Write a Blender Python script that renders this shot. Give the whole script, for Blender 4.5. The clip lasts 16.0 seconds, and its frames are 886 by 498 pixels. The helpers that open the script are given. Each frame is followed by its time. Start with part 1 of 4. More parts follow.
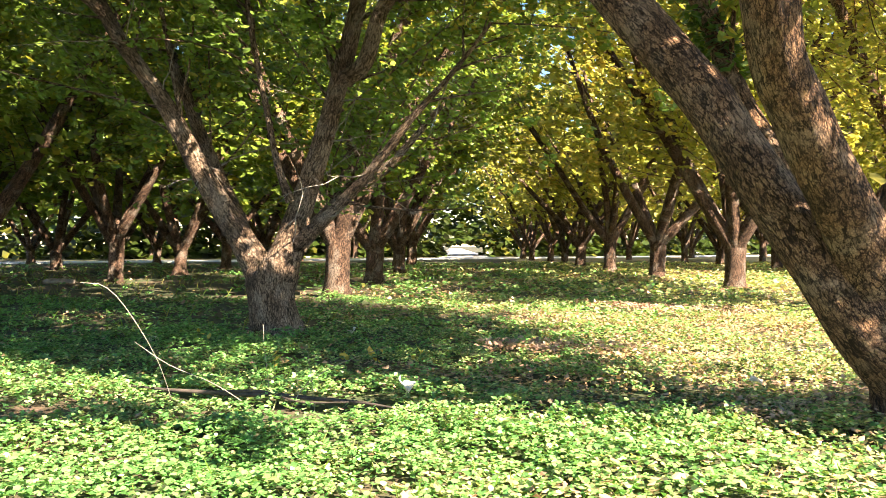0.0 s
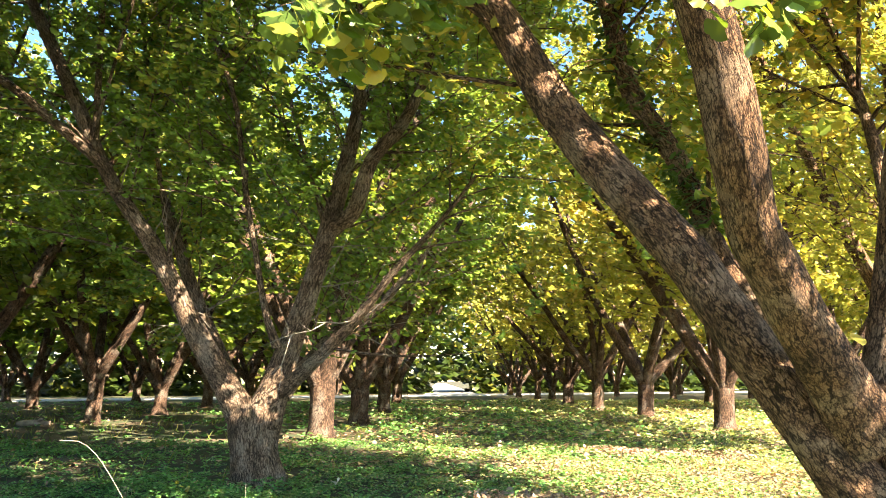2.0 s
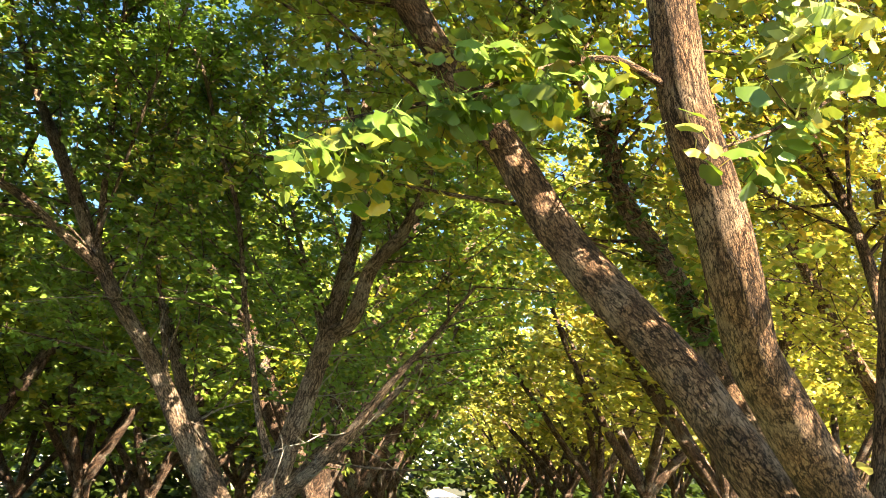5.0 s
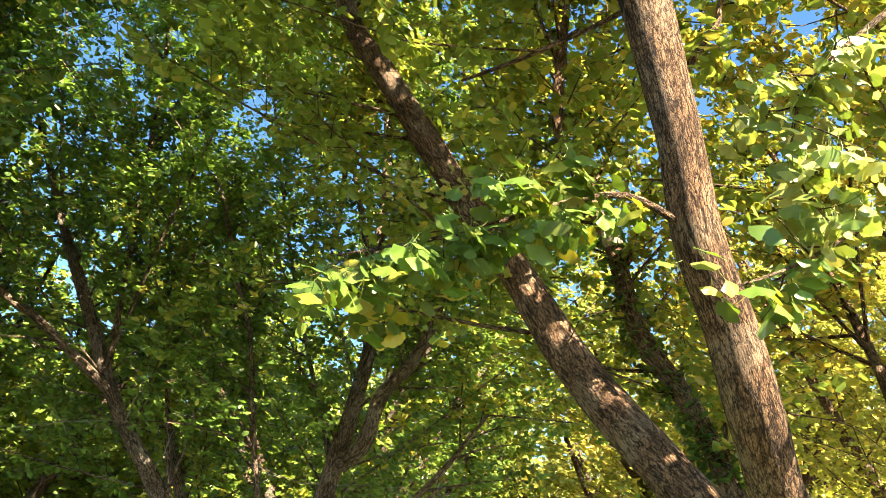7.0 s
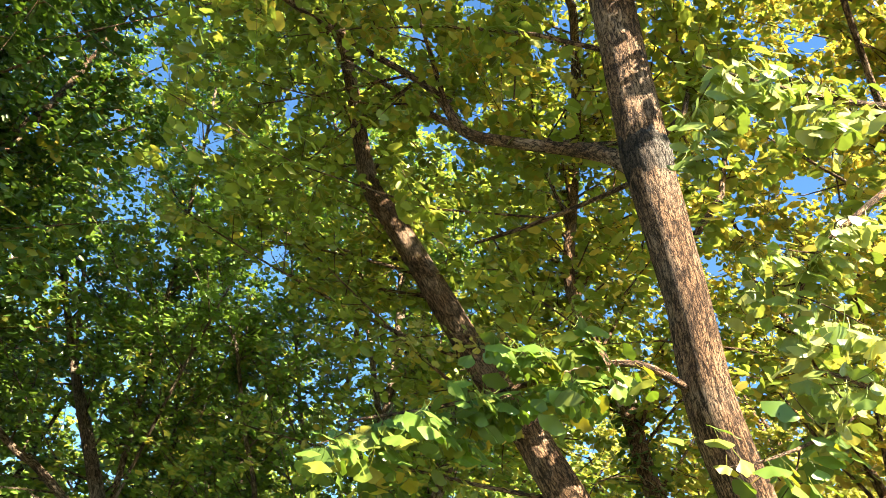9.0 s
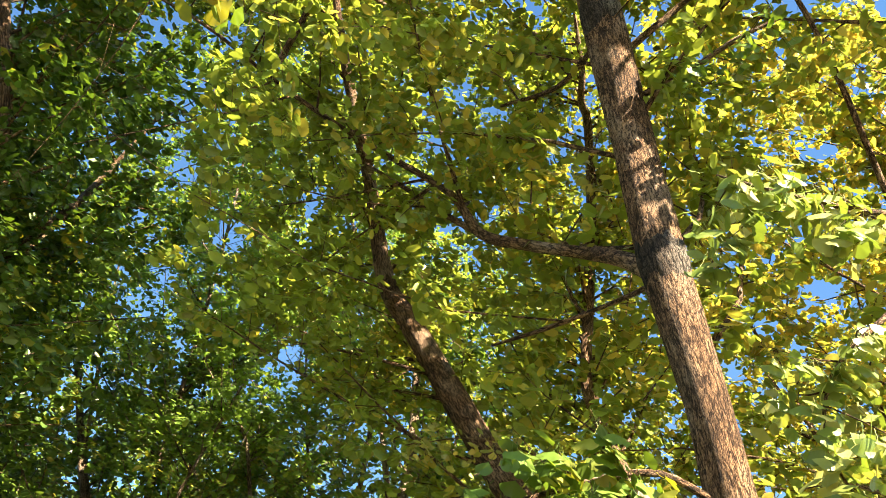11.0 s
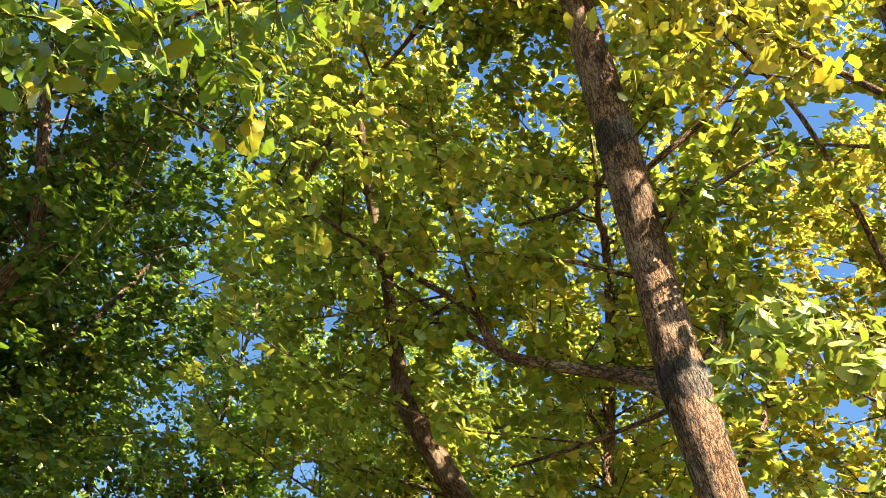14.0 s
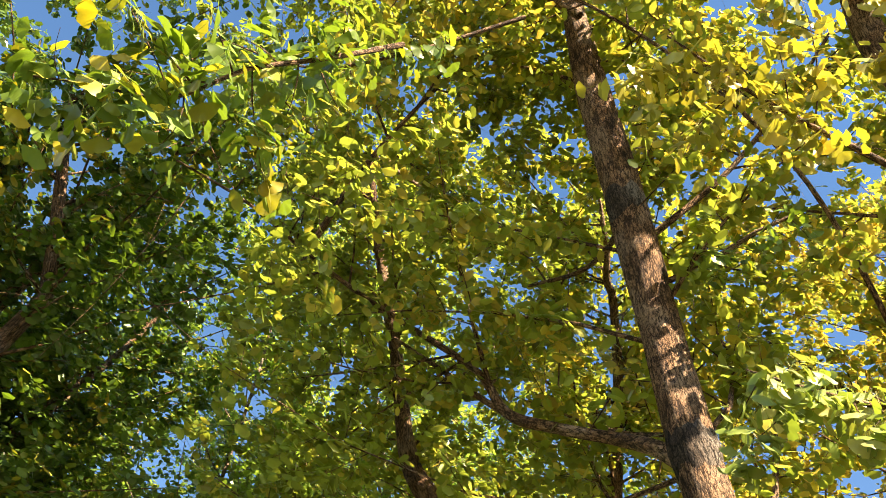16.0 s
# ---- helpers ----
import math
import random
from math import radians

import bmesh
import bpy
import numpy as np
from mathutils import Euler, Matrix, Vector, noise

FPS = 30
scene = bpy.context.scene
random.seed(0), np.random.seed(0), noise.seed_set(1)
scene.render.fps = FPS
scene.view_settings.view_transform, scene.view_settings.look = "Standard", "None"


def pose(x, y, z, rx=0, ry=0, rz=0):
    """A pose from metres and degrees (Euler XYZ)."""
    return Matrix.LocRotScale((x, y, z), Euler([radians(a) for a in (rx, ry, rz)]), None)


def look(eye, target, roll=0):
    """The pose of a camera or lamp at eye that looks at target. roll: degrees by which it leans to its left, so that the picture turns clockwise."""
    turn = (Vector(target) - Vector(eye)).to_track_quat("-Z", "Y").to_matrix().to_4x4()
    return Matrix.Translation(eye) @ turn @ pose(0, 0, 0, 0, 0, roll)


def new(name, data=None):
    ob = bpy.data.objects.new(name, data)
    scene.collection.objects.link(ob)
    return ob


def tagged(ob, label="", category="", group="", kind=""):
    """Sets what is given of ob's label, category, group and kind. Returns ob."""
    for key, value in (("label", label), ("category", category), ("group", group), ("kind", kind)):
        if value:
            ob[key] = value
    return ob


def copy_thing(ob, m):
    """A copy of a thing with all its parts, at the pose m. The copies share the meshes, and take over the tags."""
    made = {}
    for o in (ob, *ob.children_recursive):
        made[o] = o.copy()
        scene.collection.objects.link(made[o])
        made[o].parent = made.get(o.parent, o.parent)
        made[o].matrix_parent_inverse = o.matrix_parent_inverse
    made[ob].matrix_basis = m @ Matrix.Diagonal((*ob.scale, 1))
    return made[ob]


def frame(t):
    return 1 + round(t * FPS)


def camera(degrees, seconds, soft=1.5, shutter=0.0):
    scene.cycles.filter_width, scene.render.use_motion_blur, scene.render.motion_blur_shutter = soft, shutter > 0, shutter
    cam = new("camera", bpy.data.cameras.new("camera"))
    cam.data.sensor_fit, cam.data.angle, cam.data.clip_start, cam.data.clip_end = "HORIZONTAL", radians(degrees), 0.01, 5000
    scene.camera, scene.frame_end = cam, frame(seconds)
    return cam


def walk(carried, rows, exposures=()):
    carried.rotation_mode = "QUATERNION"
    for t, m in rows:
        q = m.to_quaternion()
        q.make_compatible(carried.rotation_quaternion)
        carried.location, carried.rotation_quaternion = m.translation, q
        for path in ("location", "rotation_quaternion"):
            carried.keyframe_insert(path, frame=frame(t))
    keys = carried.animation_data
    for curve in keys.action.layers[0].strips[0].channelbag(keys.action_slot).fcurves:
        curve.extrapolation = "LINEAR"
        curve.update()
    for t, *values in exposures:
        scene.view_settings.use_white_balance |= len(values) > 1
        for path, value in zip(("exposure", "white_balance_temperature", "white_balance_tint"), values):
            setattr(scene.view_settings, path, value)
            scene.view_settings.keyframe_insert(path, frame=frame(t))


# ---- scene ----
# ---------------------------------------------------------------- camera
cam = camera(58.44, 16.0, soft=0.4)
walk(cam, [
    (0, pose(0, 0, 1, 89.79, 0.02, -0)),
    (0.5, pose(-0.01, -0.01, 1.013, 90.04, 0.14, -0.04)),
    (1, pose(-0.012, -0.027, 1.031, 91.39, 0.05, -0.11)),
    (1.5, pose(0, -0.034, 1.082, 95.9, -0.06, -0.52)),
    (2, pose(-0.014, -0.052, 1.123, 99.46, 0.07, -1.03)),
    (2.5, pose(-0.017, -0.06, 1.166, 101.59, 0.17, -1.36)),
    (3, pose(-0.009, -0.052, 1.181, 103.04, 0.31, -1.75)),
    (5.5, pose(-0.03, -0.103, 1.23, 108.77, -0.61, -1.33)),
    (6, pose(-0.029, -0.112, 1.238, 111.62, -0.71, -1.42)),
    (6.5, pose(-0.037, -0.108, 1.244, 114, -0.8, -1.24)),
    (7, pose(-0.045, -0.109, 1.247, 115.58, -1.25, -0.8)),
    (7.5, pose(-0.039, -0.119, 1.258, 117.87, -1.66, -0.7)),
    (8, pose(-0.042, -0.151, 1.264, 121.11, -2.06, -0.88)),
    (8.5, pose(-0.052, -0.17, 1.269, 123.38, -2.27, -0.69)),
    (9, pose(-0.05, -0.183, 1.278, 126.25, -2.43, -0.49)),
    (11.5, pose(-0.063, -0.212, 1.283, 134.12, -3.82, 0.09)),
    (12, pose(-0.062, -0.221, 1.285, 134.83, -3.91, 0.37)),
    (12.5, pose(-0.057, -0.223, 1.284, 136.1, -4, 0.28)),
    (13, pose(-0.048, -0.216, 1.29, 137.86, -4.2, 0.07)),
    (13.5, pose(-0.057, -0.23, 1.286, 139.67, -4.42, 0.28)),
    (14, pose(-0.068, -0.257, 1.282, 141.31, -4.85, 0.5)),
    (14.5, pose(-0.073, -0.274, 1.282, 143.19, -5.3, 0.11)),
    (15, pose(-0.079, -0.284, 1.279, 144.65, -5.57, -0.2)),
    (15.5, pose(-0.086, -0.289, 1.271, 145.31, -5.81, -0.18)),
    (16, pose(-0.087, -0.29, 1.273, 145.44, -5.94, -0.17)),
], exposures=[(0.0, 2.84, 7100.0, 18.5), (1.0, 3.01, 7100.0, 18.0), (3.0, 3.17, 7350.0, 12.5), (6.4, 3.03, 7500.0, 12.0), (7.4, 3.00, 6750.0, 9.0), (9.0, 2.99, 6850.0, 9.5),
    (11.5, 2.97, 7450.0, 13.0), (13.5, 2.91, 7400.0, 13.5), (15.0, 2.81, 7850.0, 16.5), (16.0, 2.79, 8000.0, 17.5)])

# ---------------------------------------------------------------- world, sun
SUN_AZ, SUN_EL = radians(136), radians(38)
to_sun = Vector((math.sin(SUN_AZ) * math.cos(SUN_EL), math.cos(SUN_AZ) * math.cos(SUN_EL), math.sin(SUN_EL)))
world = bpy.data.worlds.new("sky")
scene.world = world
world.use_nodes = True
wn = world.node_tree.nodes
sky = wn.new("ShaderNodeTexSky")
sky.sky_type, sky.sun_disc = "NISHITA", False
sky.sun_elevation, sky.sun_rotation = SUN_EL, SUN_AZ
sky.air_density, sky.dust_density, sky.ozone_density = 1.0, 0.0, 1.2
deepen = wn.new("ShaderNodeHueSaturation")
deepen.inputs["Saturation"].default_value = 1.25
world.node_tree.links.new(sky.outputs[0], deepen.inputs["Color"])
world.node_tree.links.new(deepen.outputs[0], wn["Background"].inputs[0])
wn["Background"].inputs[1].default_value = 0.052
sun_data = bpy.data.lights.new("sun", "SUN")
sun_data.energy, sun_data.angle, sun_data.color = 5.0, radians(0.5), (1.0, 0.89, 0.70)
sun = new("sun", sun_data)
sun.matrix_world = look(to_sun * 60, (0, 0, 0))


# ---------------------------------------------------------------- materials
class Nodes:
    """A small helper round a node tree."""

    def __init__(self, name):
        self.mat = bpy.data.materials.new(name)
        self.mat.use_nodes = True
        self.tree = self.mat.node_tree
        self.tree.nodes.clear()

    def add(self, kind, **values):
        n = self.tree.nodes.new("ShaderNode" + kind)
        for k, v in values.items():
            if k in ("operation", "data_type", "blend_type", "noise_dimensions", "feature", "distance", "interpolation_type", "uv_map"):
                setattr(n, k, v)
            else:
                n.inputs[k.replace("_", " ")].default_value = v
        return n

    def link(self, a, b):
        self.tree.links.new(a, b)

    def ramp(self, source, stops):
        r = self.tree.nodes.new("ShaderNodeValToRGB")
        while len(r.color_ramp.elements) < len(stops):
            r.color_ramp.elements.new(0.5)
        for e, (p, c) in zip(r.color_ramp.elements, stops):
            e.position, e.color = p, (*c, 1) if len(c) == 3 else (c[0], c[0], c[0], 1)
        self.link(source, r.inputs[0])
        return r.outputs[0]

    def maths(self, op, a, b):
        m = self.tree.nodes.new("ShaderNodeMath")
        m.operation = op
        for i, v in enumerate((a, b)):
            if isinstance(v, (int, float)):
                m.inputs[i].default_value = v
            else:
                self.link(v, m.inputs[i])
        return m.outputs[0]

    def mix(self, fac, a, b, blend="MIX"):
        m = self.tree.nodes.new("ShaderNodeMix")
        m.data_type, m.blend_type = "RGBA", blend
        for i, v in ((0, fac), (6, a), (7, b)):
            if isinstance(v, (int, float)):
                m.inputs[i].default_value = v
            elif isinstance(v, tuple):
                m.inputs[i].default_value = (*v, 1)
            else:
                self.link(v, m.inputs[i])
        return m.outputs[2]

    def finish(self, shader):
        out = self.tree.nodes.new("ShaderNodeOutputMaterial")
        self.link(shader, out.inputs[0])
        return self.mat


def leaf_material(name, green, yellow, share, single=False, through_light=0.28, glow=(1.5, 1.35, 0.55), lean=0.0, spread=(0.62, 1.32), rough=0.32, gloss=0.5):
    """Fan leaves: green turning yellow in patches and leaf by leaf, letting light through."""
    n = Nodes(name)
    geo = n.add("NewGeometry")
    if single:
        rnd = n.add("ObjectInfo").outputs["Random"]
    else:
        rnd = geo.outputs["Random Per Island"]
    patch = n.add("TexNoise", Scale=0.55, Detail=2.0)
    n.link(geo.outputs["Position"], patch.inputs["Vector"])
    fine = n.add("TexNoise", Scale=45.0, Detail=2.0)
    n.link(geo.outputs["Position"], fine.inputs["Vector"])
    turn = n.maths("ADD", n.maths("MULTIPLY", rnd, 0.55), n.maths("MULTIPLY", patch.outputs[0], 0.75))
    if lean:
        xyz = n.add("SeparateXYZ")
        n.link(geo.outputs["Position"], xyz.inputs[0])
        turn = n.maths("ADD", turn, n.maths("MINIMUM", n.maths("MAXIMUM", n.maths("MULTIPLY", xyz.outputs[0], lean), -0.2), 0.25))
    fac = n.ramp(turn, [(max(0.0, 0.9 - share), (0, 0, 0)), (min(1.0, 1.26 - share), (1, 1, 1))])
    col = n.mix(fac, green, yellow)
    vary = n.ramp(n.maths("FRACT", n.maths("MULTIPLY", rnd, 37.0), 0.0), [(0.0, (spread[0],)), (1.0, (spread[1],))])
    col = n.mix(1.0, col, vary, "MULTIPLY")
    col = n.mix(n.maths("MULTIPLY", fine.outputs[0], 0.3), col, tuple(c * 0.6 for c in green))
    p = n.add("BsdfPrincipled", Roughness=rough)
    p.inputs["Specular IOR Level"].default_value = gloss
    n.link(col, p.inputs["Base Color"])
    t = n.add("BsdfTranslucent")
    n.link(n.mix(1.0, col, glow, "MULTIPLY"), t.inputs["Color"])
    m = n.add("MixShader", Fac=through_light)
    n.link(p.outputs[0], m.inputs[1])
    n.link(t.outputs[0], m.inputs[2])
    return n.finish(m.outputs[0])


def bark_material(name, dark, light, lichen=(0.34, 0.31, 0.27), relief=0.02):
    """Rough bark split into small uneven plates by winding fissures; UV is in metres round and along the limb."""
    n = Nodes(name)
    uv = n.add("TexCoord").outputs["UV"]

    def stretched(scale):
        mp = n.add("Mapping", Scale=(*scale, 1.0))
        n.link(uv, mp.inputs["Vector"])
        return mp.outputs[0]

    def layer(scale, detail, rough, warp=0.0):
        t = n.add("TexNoise", Scale=1.0, Detail=detail, Roughness=rough, Distortion=warp)
        n.link(stretched(scale), t.inputs["Vector"])
        return t

    def plates(scale, wander, width):
        """0 in the fissures between uneven plates, 1 on them."""
        at = stretched(scale)
        wobble = n.add("TexNoise", Scale=1.3, Detail=3.0, Roughness=0.65)
        n.link(at, wobble.inputs["Vector"])
        shift = n.tree.nodes.new("ShaderNodeVectorMath")
        shift.operation = "MULTIPLY_ADD"
        n.link(wobble.outputs["Color"], shift.inputs[0])
        shift.inputs[1].default_value = (wander, wander, 0.0)
        n.link(at, shift.inputs[2])
        v = n.add("TexVoronoi", feature="DISTANCE_TO_EDGE", Scale=1.0)
        n.link(shift.outputs[0], v.inputs["Vector"])
        return n.ramp(v.outputs["Distance"], [(0.0, (0, 0, 0)), (width, (0.75,)), (min(1.0, width * 2.6), (1, 1, 1))])

    deep = plates((52.0, 13.0), 2.2, 0.085)
    thin = plates((120.0, 52.0), 1.8, 0.16)
    grain = layer((190.0, 120.0), 5.0, 0.75).outputs[0]
    lump = layer((13.0, 7.0), 3.0, 0.6, 0.4).outputs[0]
    big = layer((3.4, 2.6), 4.0, 0.6).outputs[0]
    worn = n.ramp(lump, [(0.34, (0.4,)), (0.58, (1.0,))])
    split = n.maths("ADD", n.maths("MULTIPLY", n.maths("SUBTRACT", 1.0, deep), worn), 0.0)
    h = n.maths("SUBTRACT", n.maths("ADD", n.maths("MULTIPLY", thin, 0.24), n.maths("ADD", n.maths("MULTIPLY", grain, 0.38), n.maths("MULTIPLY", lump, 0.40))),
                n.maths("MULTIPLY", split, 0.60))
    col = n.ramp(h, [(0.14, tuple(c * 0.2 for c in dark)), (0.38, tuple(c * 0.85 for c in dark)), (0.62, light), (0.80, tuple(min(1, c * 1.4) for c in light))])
    patch = n.ramp(big, [(0.50, (0, 0, 0)), (0.60, (1, 1, 1))])
    col = n.mix(n.maths("MULTIPLY", patch, n.maths("MULTIPLY", h, 0.8)), col, lichen)
    stain = n.ramp(big, [(0.32, (0.5,)), (0.48, (1.0,))])
    col = n.mix(1.0, col, stain, "MULTIPLY")
    p = n.add("BsdfPrincipled", Roughness=0.88)
    p.inputs["Specular IOR Level"].default_value = 0.25
    n.link(col, p.inputs["Base Color"])
    bp = n.add("Bump", Strength=1.0, Distance=relief)
    n.link(h, bp.inputs["Height"])
    n.link(bp.outputs[0], p.inputs["Normal"])
    return n.finish(p.outputs[0])


def earth_material():
    """Orchard soil under moss, clover shade and leaf litter."""
    n = Nodes("orchard_ground")
    pos = n.add("NewGeometry").outputs["Position"]
    big = n.add("TexNoise", Scale=0.55, Detail=4.0)
    mid = n.add("TexNoise", Scale=5.0, Detail=5.0, Roughness=0.65)
    fine = n.add("TexNoise", Scale=60.0, Detail=4.0)
    for t in (big, mid, fine):
        n.link(pos, t.inputs["Vector"])
    green = n.ramp(fine.outputs[0], [(0.3, (0.014, 0.024, 0.008)), (0.7, (0.05, 0.07, 0.02))])
    soil = n.ramp(fine.outputs[0], [(0.3, (0.035, 0.022, 0.014)), (0.7, (0.15, 0.094, 0.06))])
    f = n.maths("ADD", n.maths("MULTIPLY", big.outputs[0], 0.6), n.maths("MULTIPLY", mid.outputs[0], 0.5))
    col = n.mix(n.ramp(f, [(0.5, (0, 0, 0)), (0.66, (1, 1, 1))]), green, soil)
    p = n.add("BsdfPrincipled", Roughness=0.95)
    n.link(col, p.inputs["Base Color"])
    b = n.add("Bump", Strength=0.8, Distance=0.03)
    n.link(mid.outputs[0], b.inputs["Height"])
    n.link(b.outputs[0], p.inputs["Normal"])
    return n.finish(p.outputs[0])


def plain_material(name, a, b, scale, rough=0.85):
    """Two tones mixed by noise at two scales."""
    n = Nodes(name)
    pos = n.add("NewGeometry").outputs["Position"]
    t1 = n.add("TexNoise", Scale=scale, Detail=6.0)
    t2 = n.add("TexNoise", Scale=scale * 9, Detail=3.0)
    n.link(pos, t1.inputs["Vector"])
    n.link(pos, t2.inputs["Vector"])
    h = n.maths("ADD", n.maths("MULTIPLY", t1.outputs[0], 0.6), n.maths("MULTIPLY", t2.outputs[0], 0.4))
    p = n.add("BsdfPrincipled", Roughness=rough)
    n.link(n.ramp(h, [(0.35, a), (0.65, b)]), p.inputs["Base Color"])
    bp = n.add("Bump", Strength=0.4, Distance=0.01)
    n.link(h, bp.inputs["Height"])
    n.link(bp.outputs[0], p.inputs["Normal"])
    return n.finish(p.outputs[0])


BARK = bark_material("ginkgo_bark", (0.13, 0.07, 0.038), (0.36, 0.215, 0.122), (0.41, 0.31, 0.225))
BARK_PALE = bark_material("ginkgo_bark_pale", (0.165, 0.108, 0.073), (0.43, 0.31, 0.22), (0.46, 0.39, 0.32))
BARK_FAR = bark_material("ginkgo_bark_far", (0.085, 0.048, 0.033), (0.24, 0.15, 0.10))
BARK_COLLAR = bark_material("ginkgo_bark_collar", (0.045, 0.032, 0.024), (0.11, 0.08, 0.06))
LEAF_GREEN = leaf_material("leaf_green", (0.16, 0.275, 0.05), (0.48, 0.42, 0.08), 0.12, through_light=0.47, glow=(1.4, 1.3, 0.85))
# Deeper green leaves, darkened further to paint in the left crowns' shade
LEAF_DEEP_SHADE = leaf_material("leaf_deep_green_shade", (0.078, 0.152, 0.028), (0.32, 0.27, 0.04), 0.10, through_light=0.34)
LEAF_TURNING = leaf_material("leaf_turning", (0.225, 0.30, 0.048), (0.60, 0.45, 0.085), 0.19, through_light=0.43, glow=(1.3, 1.22, 0.9), lean=0.05)
LEAF_YELLOW = leaf_material("leaf_yellow", (0.32, 0.35, 0.07), (0.64, 0.50, 0.13), 0.20, through_light=0.47, glow=(1.4, 1.3, 0.85))
# Woods' green darkened so that the colour itself holds their shade
LEAF_WOODS_SHADE = leaf_material("woodland_leaf_shade", (0.035, 0.06, 0.01), (0.15, 0.14, 0.02), 0.12)
LEAF_NEAR = leaf_material("leaf_near", (0.118, 0.20, 0.036), (0.50, 0.42, 0.07), 0.14, single=True, through_light=0.34, glow=(1.3, 1.25, 0.5), rough=0.38, gloss=0.4)
LEAF_SPRAY = leaf_material("leaf_spray", (0.125, 0.205, 0.036), (0.52, 0.42, 0.06), 0.17, through_light=0.36, glow=(1.3, 1.25, 0.5), rough=0.38, gloss=0.4)
LEAF_MID = leaf_material("leaf_row_green", (0.165, 0.25, 0.04), (0.48, 0.41, 0.07), 0.13, through_light=0.45, glow=(1.4, 1.3, 0.85))
# Leaf colour lightened to paint in the glare of full sun
LEAF_LIT = leaf_material("leaf_lit", (0.21, 0.285, 0.07), (0.60, 0.55, 0.22), 0.24, single=True, through_light=0.32, glow=(1.2, 1.2, 0.6), rough=0.4)
LEAF_LIT_SPRAY = leaf_material("leaf_lit_spray", (0.17, 0.24, 0.05), (0.58, 0.50, 0.17), 0.24, through_light=0.32, glow=(1.2, 1.2, 0.6), rough=0.4)
LEAF_GOLD = leaf_material("leaf_gold", (0.30, 0.31, 0.07), (0.58, 0.46, 0.11), 0.26, single=True, through_light=0.28, glow=(1.3, 1.2, 0.5))
LEAF_GOLD_SPRAY = leaf_material("leaf_gold_spray", (0.28, 0.30, 0.06), (0.56, 0.44, 0.10), 0.26, through_light=0.30, glow=(1.3, 1.2, 0.5))
# Yellow grows towards +x: the sunlit side's tint is put into the colour
CLOVER = leaf_material("clover_leaf", (0.125, 0.31, 0.088), (0.54, 0.50, 0.25), 0.27, through_light=0.30, glow=(1.3, 1.25, 0.6), lean=0.035, spread=(0.35, 1.65))
GRASS = leaf_material("grass_blade", (0.11, 0.21, 0.03), (0.42, 0.38, 0.14), 0.34, through_light=0.35)
LITTER = leaf_material("fallen_leaf", (0.58, 0.43, 0.17), (0.37, 0.235, 0.165), 0.62, through_light=0.15, glow=(1.2, 1.1, 0.8))
DRY_LEAF = leaf_material("dry_brown_leaf", (0.40, 0.25, 0.17), (0.52, 0.36, 0.26), 0.5, through_light=0.12, glow=(1.2, 1.1, 0.9), spread=(0.45, 1.4))
EARTH = earth_material()
GRAVEL = plain_material("pale_gravel", (0.42, 0.40, 0.37), (0.62, 0.60, 0.57), 0.8)
DEAD_WOOD = plain_material("weathered_dead_wood", (0.025, 0.02, 0.016), (0.09, 0.07, 0.055), 14.0)
TORN_WOOD = plain_material("torn_pale_wood", (0.24, 0.17, 0.12), (0.62, 0.53, 0.44), 26.0)
PALE_TWIG = plain_material("pale_dry_twig", (0.16, 0.14, 0.11), (0.34, 0.30, 0.25), 20.0)


# ---------------------------------------------------------------- mesh helpers
def mesh_from(name, verts, loops, sizes, uvs=None, smooth=False):
    """A mesh from arrays: points, one long list of corners, and the corners of each face."""
    me = bpy.data.meshes.new(name)
    verts = np.asarray(verts, np.float32)
    loops = np.asarray(loops, np.int32)
    sizes = np.asarray(sizes, np.int32)
    me.vertices.add(len(verts))
    me.vertices.foreach_set("co", verts.ravel())
    me.loops.add(len(loops))
    me.loops.foreach_set("vertex_index", loops)
    me.polygons.add(len(sizes))
    me.polygons.foreach_set("loop_start", np.concatenate(([0], np.cumsum(sizes)[:-1])).astype(np.int32))
    if uvs is not None:
        layer = me.uv_layers.new(name="UVMap")
        layer.data.foreach_set("uv", np.asarray(uvs, np.float32).ravel())
    me.update(calc_edges=True)
    me.polygons.foreach_set("use_smooth", np.full(len(sizes), smooth))
    return me


def part(name, me, material, parent, label=""):
    """Links a mesh as one part under a thing or under a part."""
    ob = new(name, me)
    if not me.materials:
        me.materials.append(material)
    ob.parent = parent
    return tagged(ob, label) if label else ob


def smooth_line(points, step):
    """Catmull-Rom line through points (any number of columns), about step metres apart."""
    p = np.asarray(points, float)
    p = np.vstack([2 * p[0] - p[1], p, 2 * p[-1] - p[-2]])
    out = []
    for i in range(1, len(p) - 2):
        n = max(1, int(np.linalg.norm(p[i + 1, :3] - p[i, :3]) / step))
        for t in np.arange(n) / n:
            a, b, c, d = p[i - 1], p[i], p[i + 1], p[i + 2]
            out.append(0.5 * (2 * b + (c - a) * t + (2 * a - 5 * b + 4 * c - d) * t * t + (3 * b - a - 3 * c + d) * t ** 3))
    out.append(p[-2])
    return np.array(out)


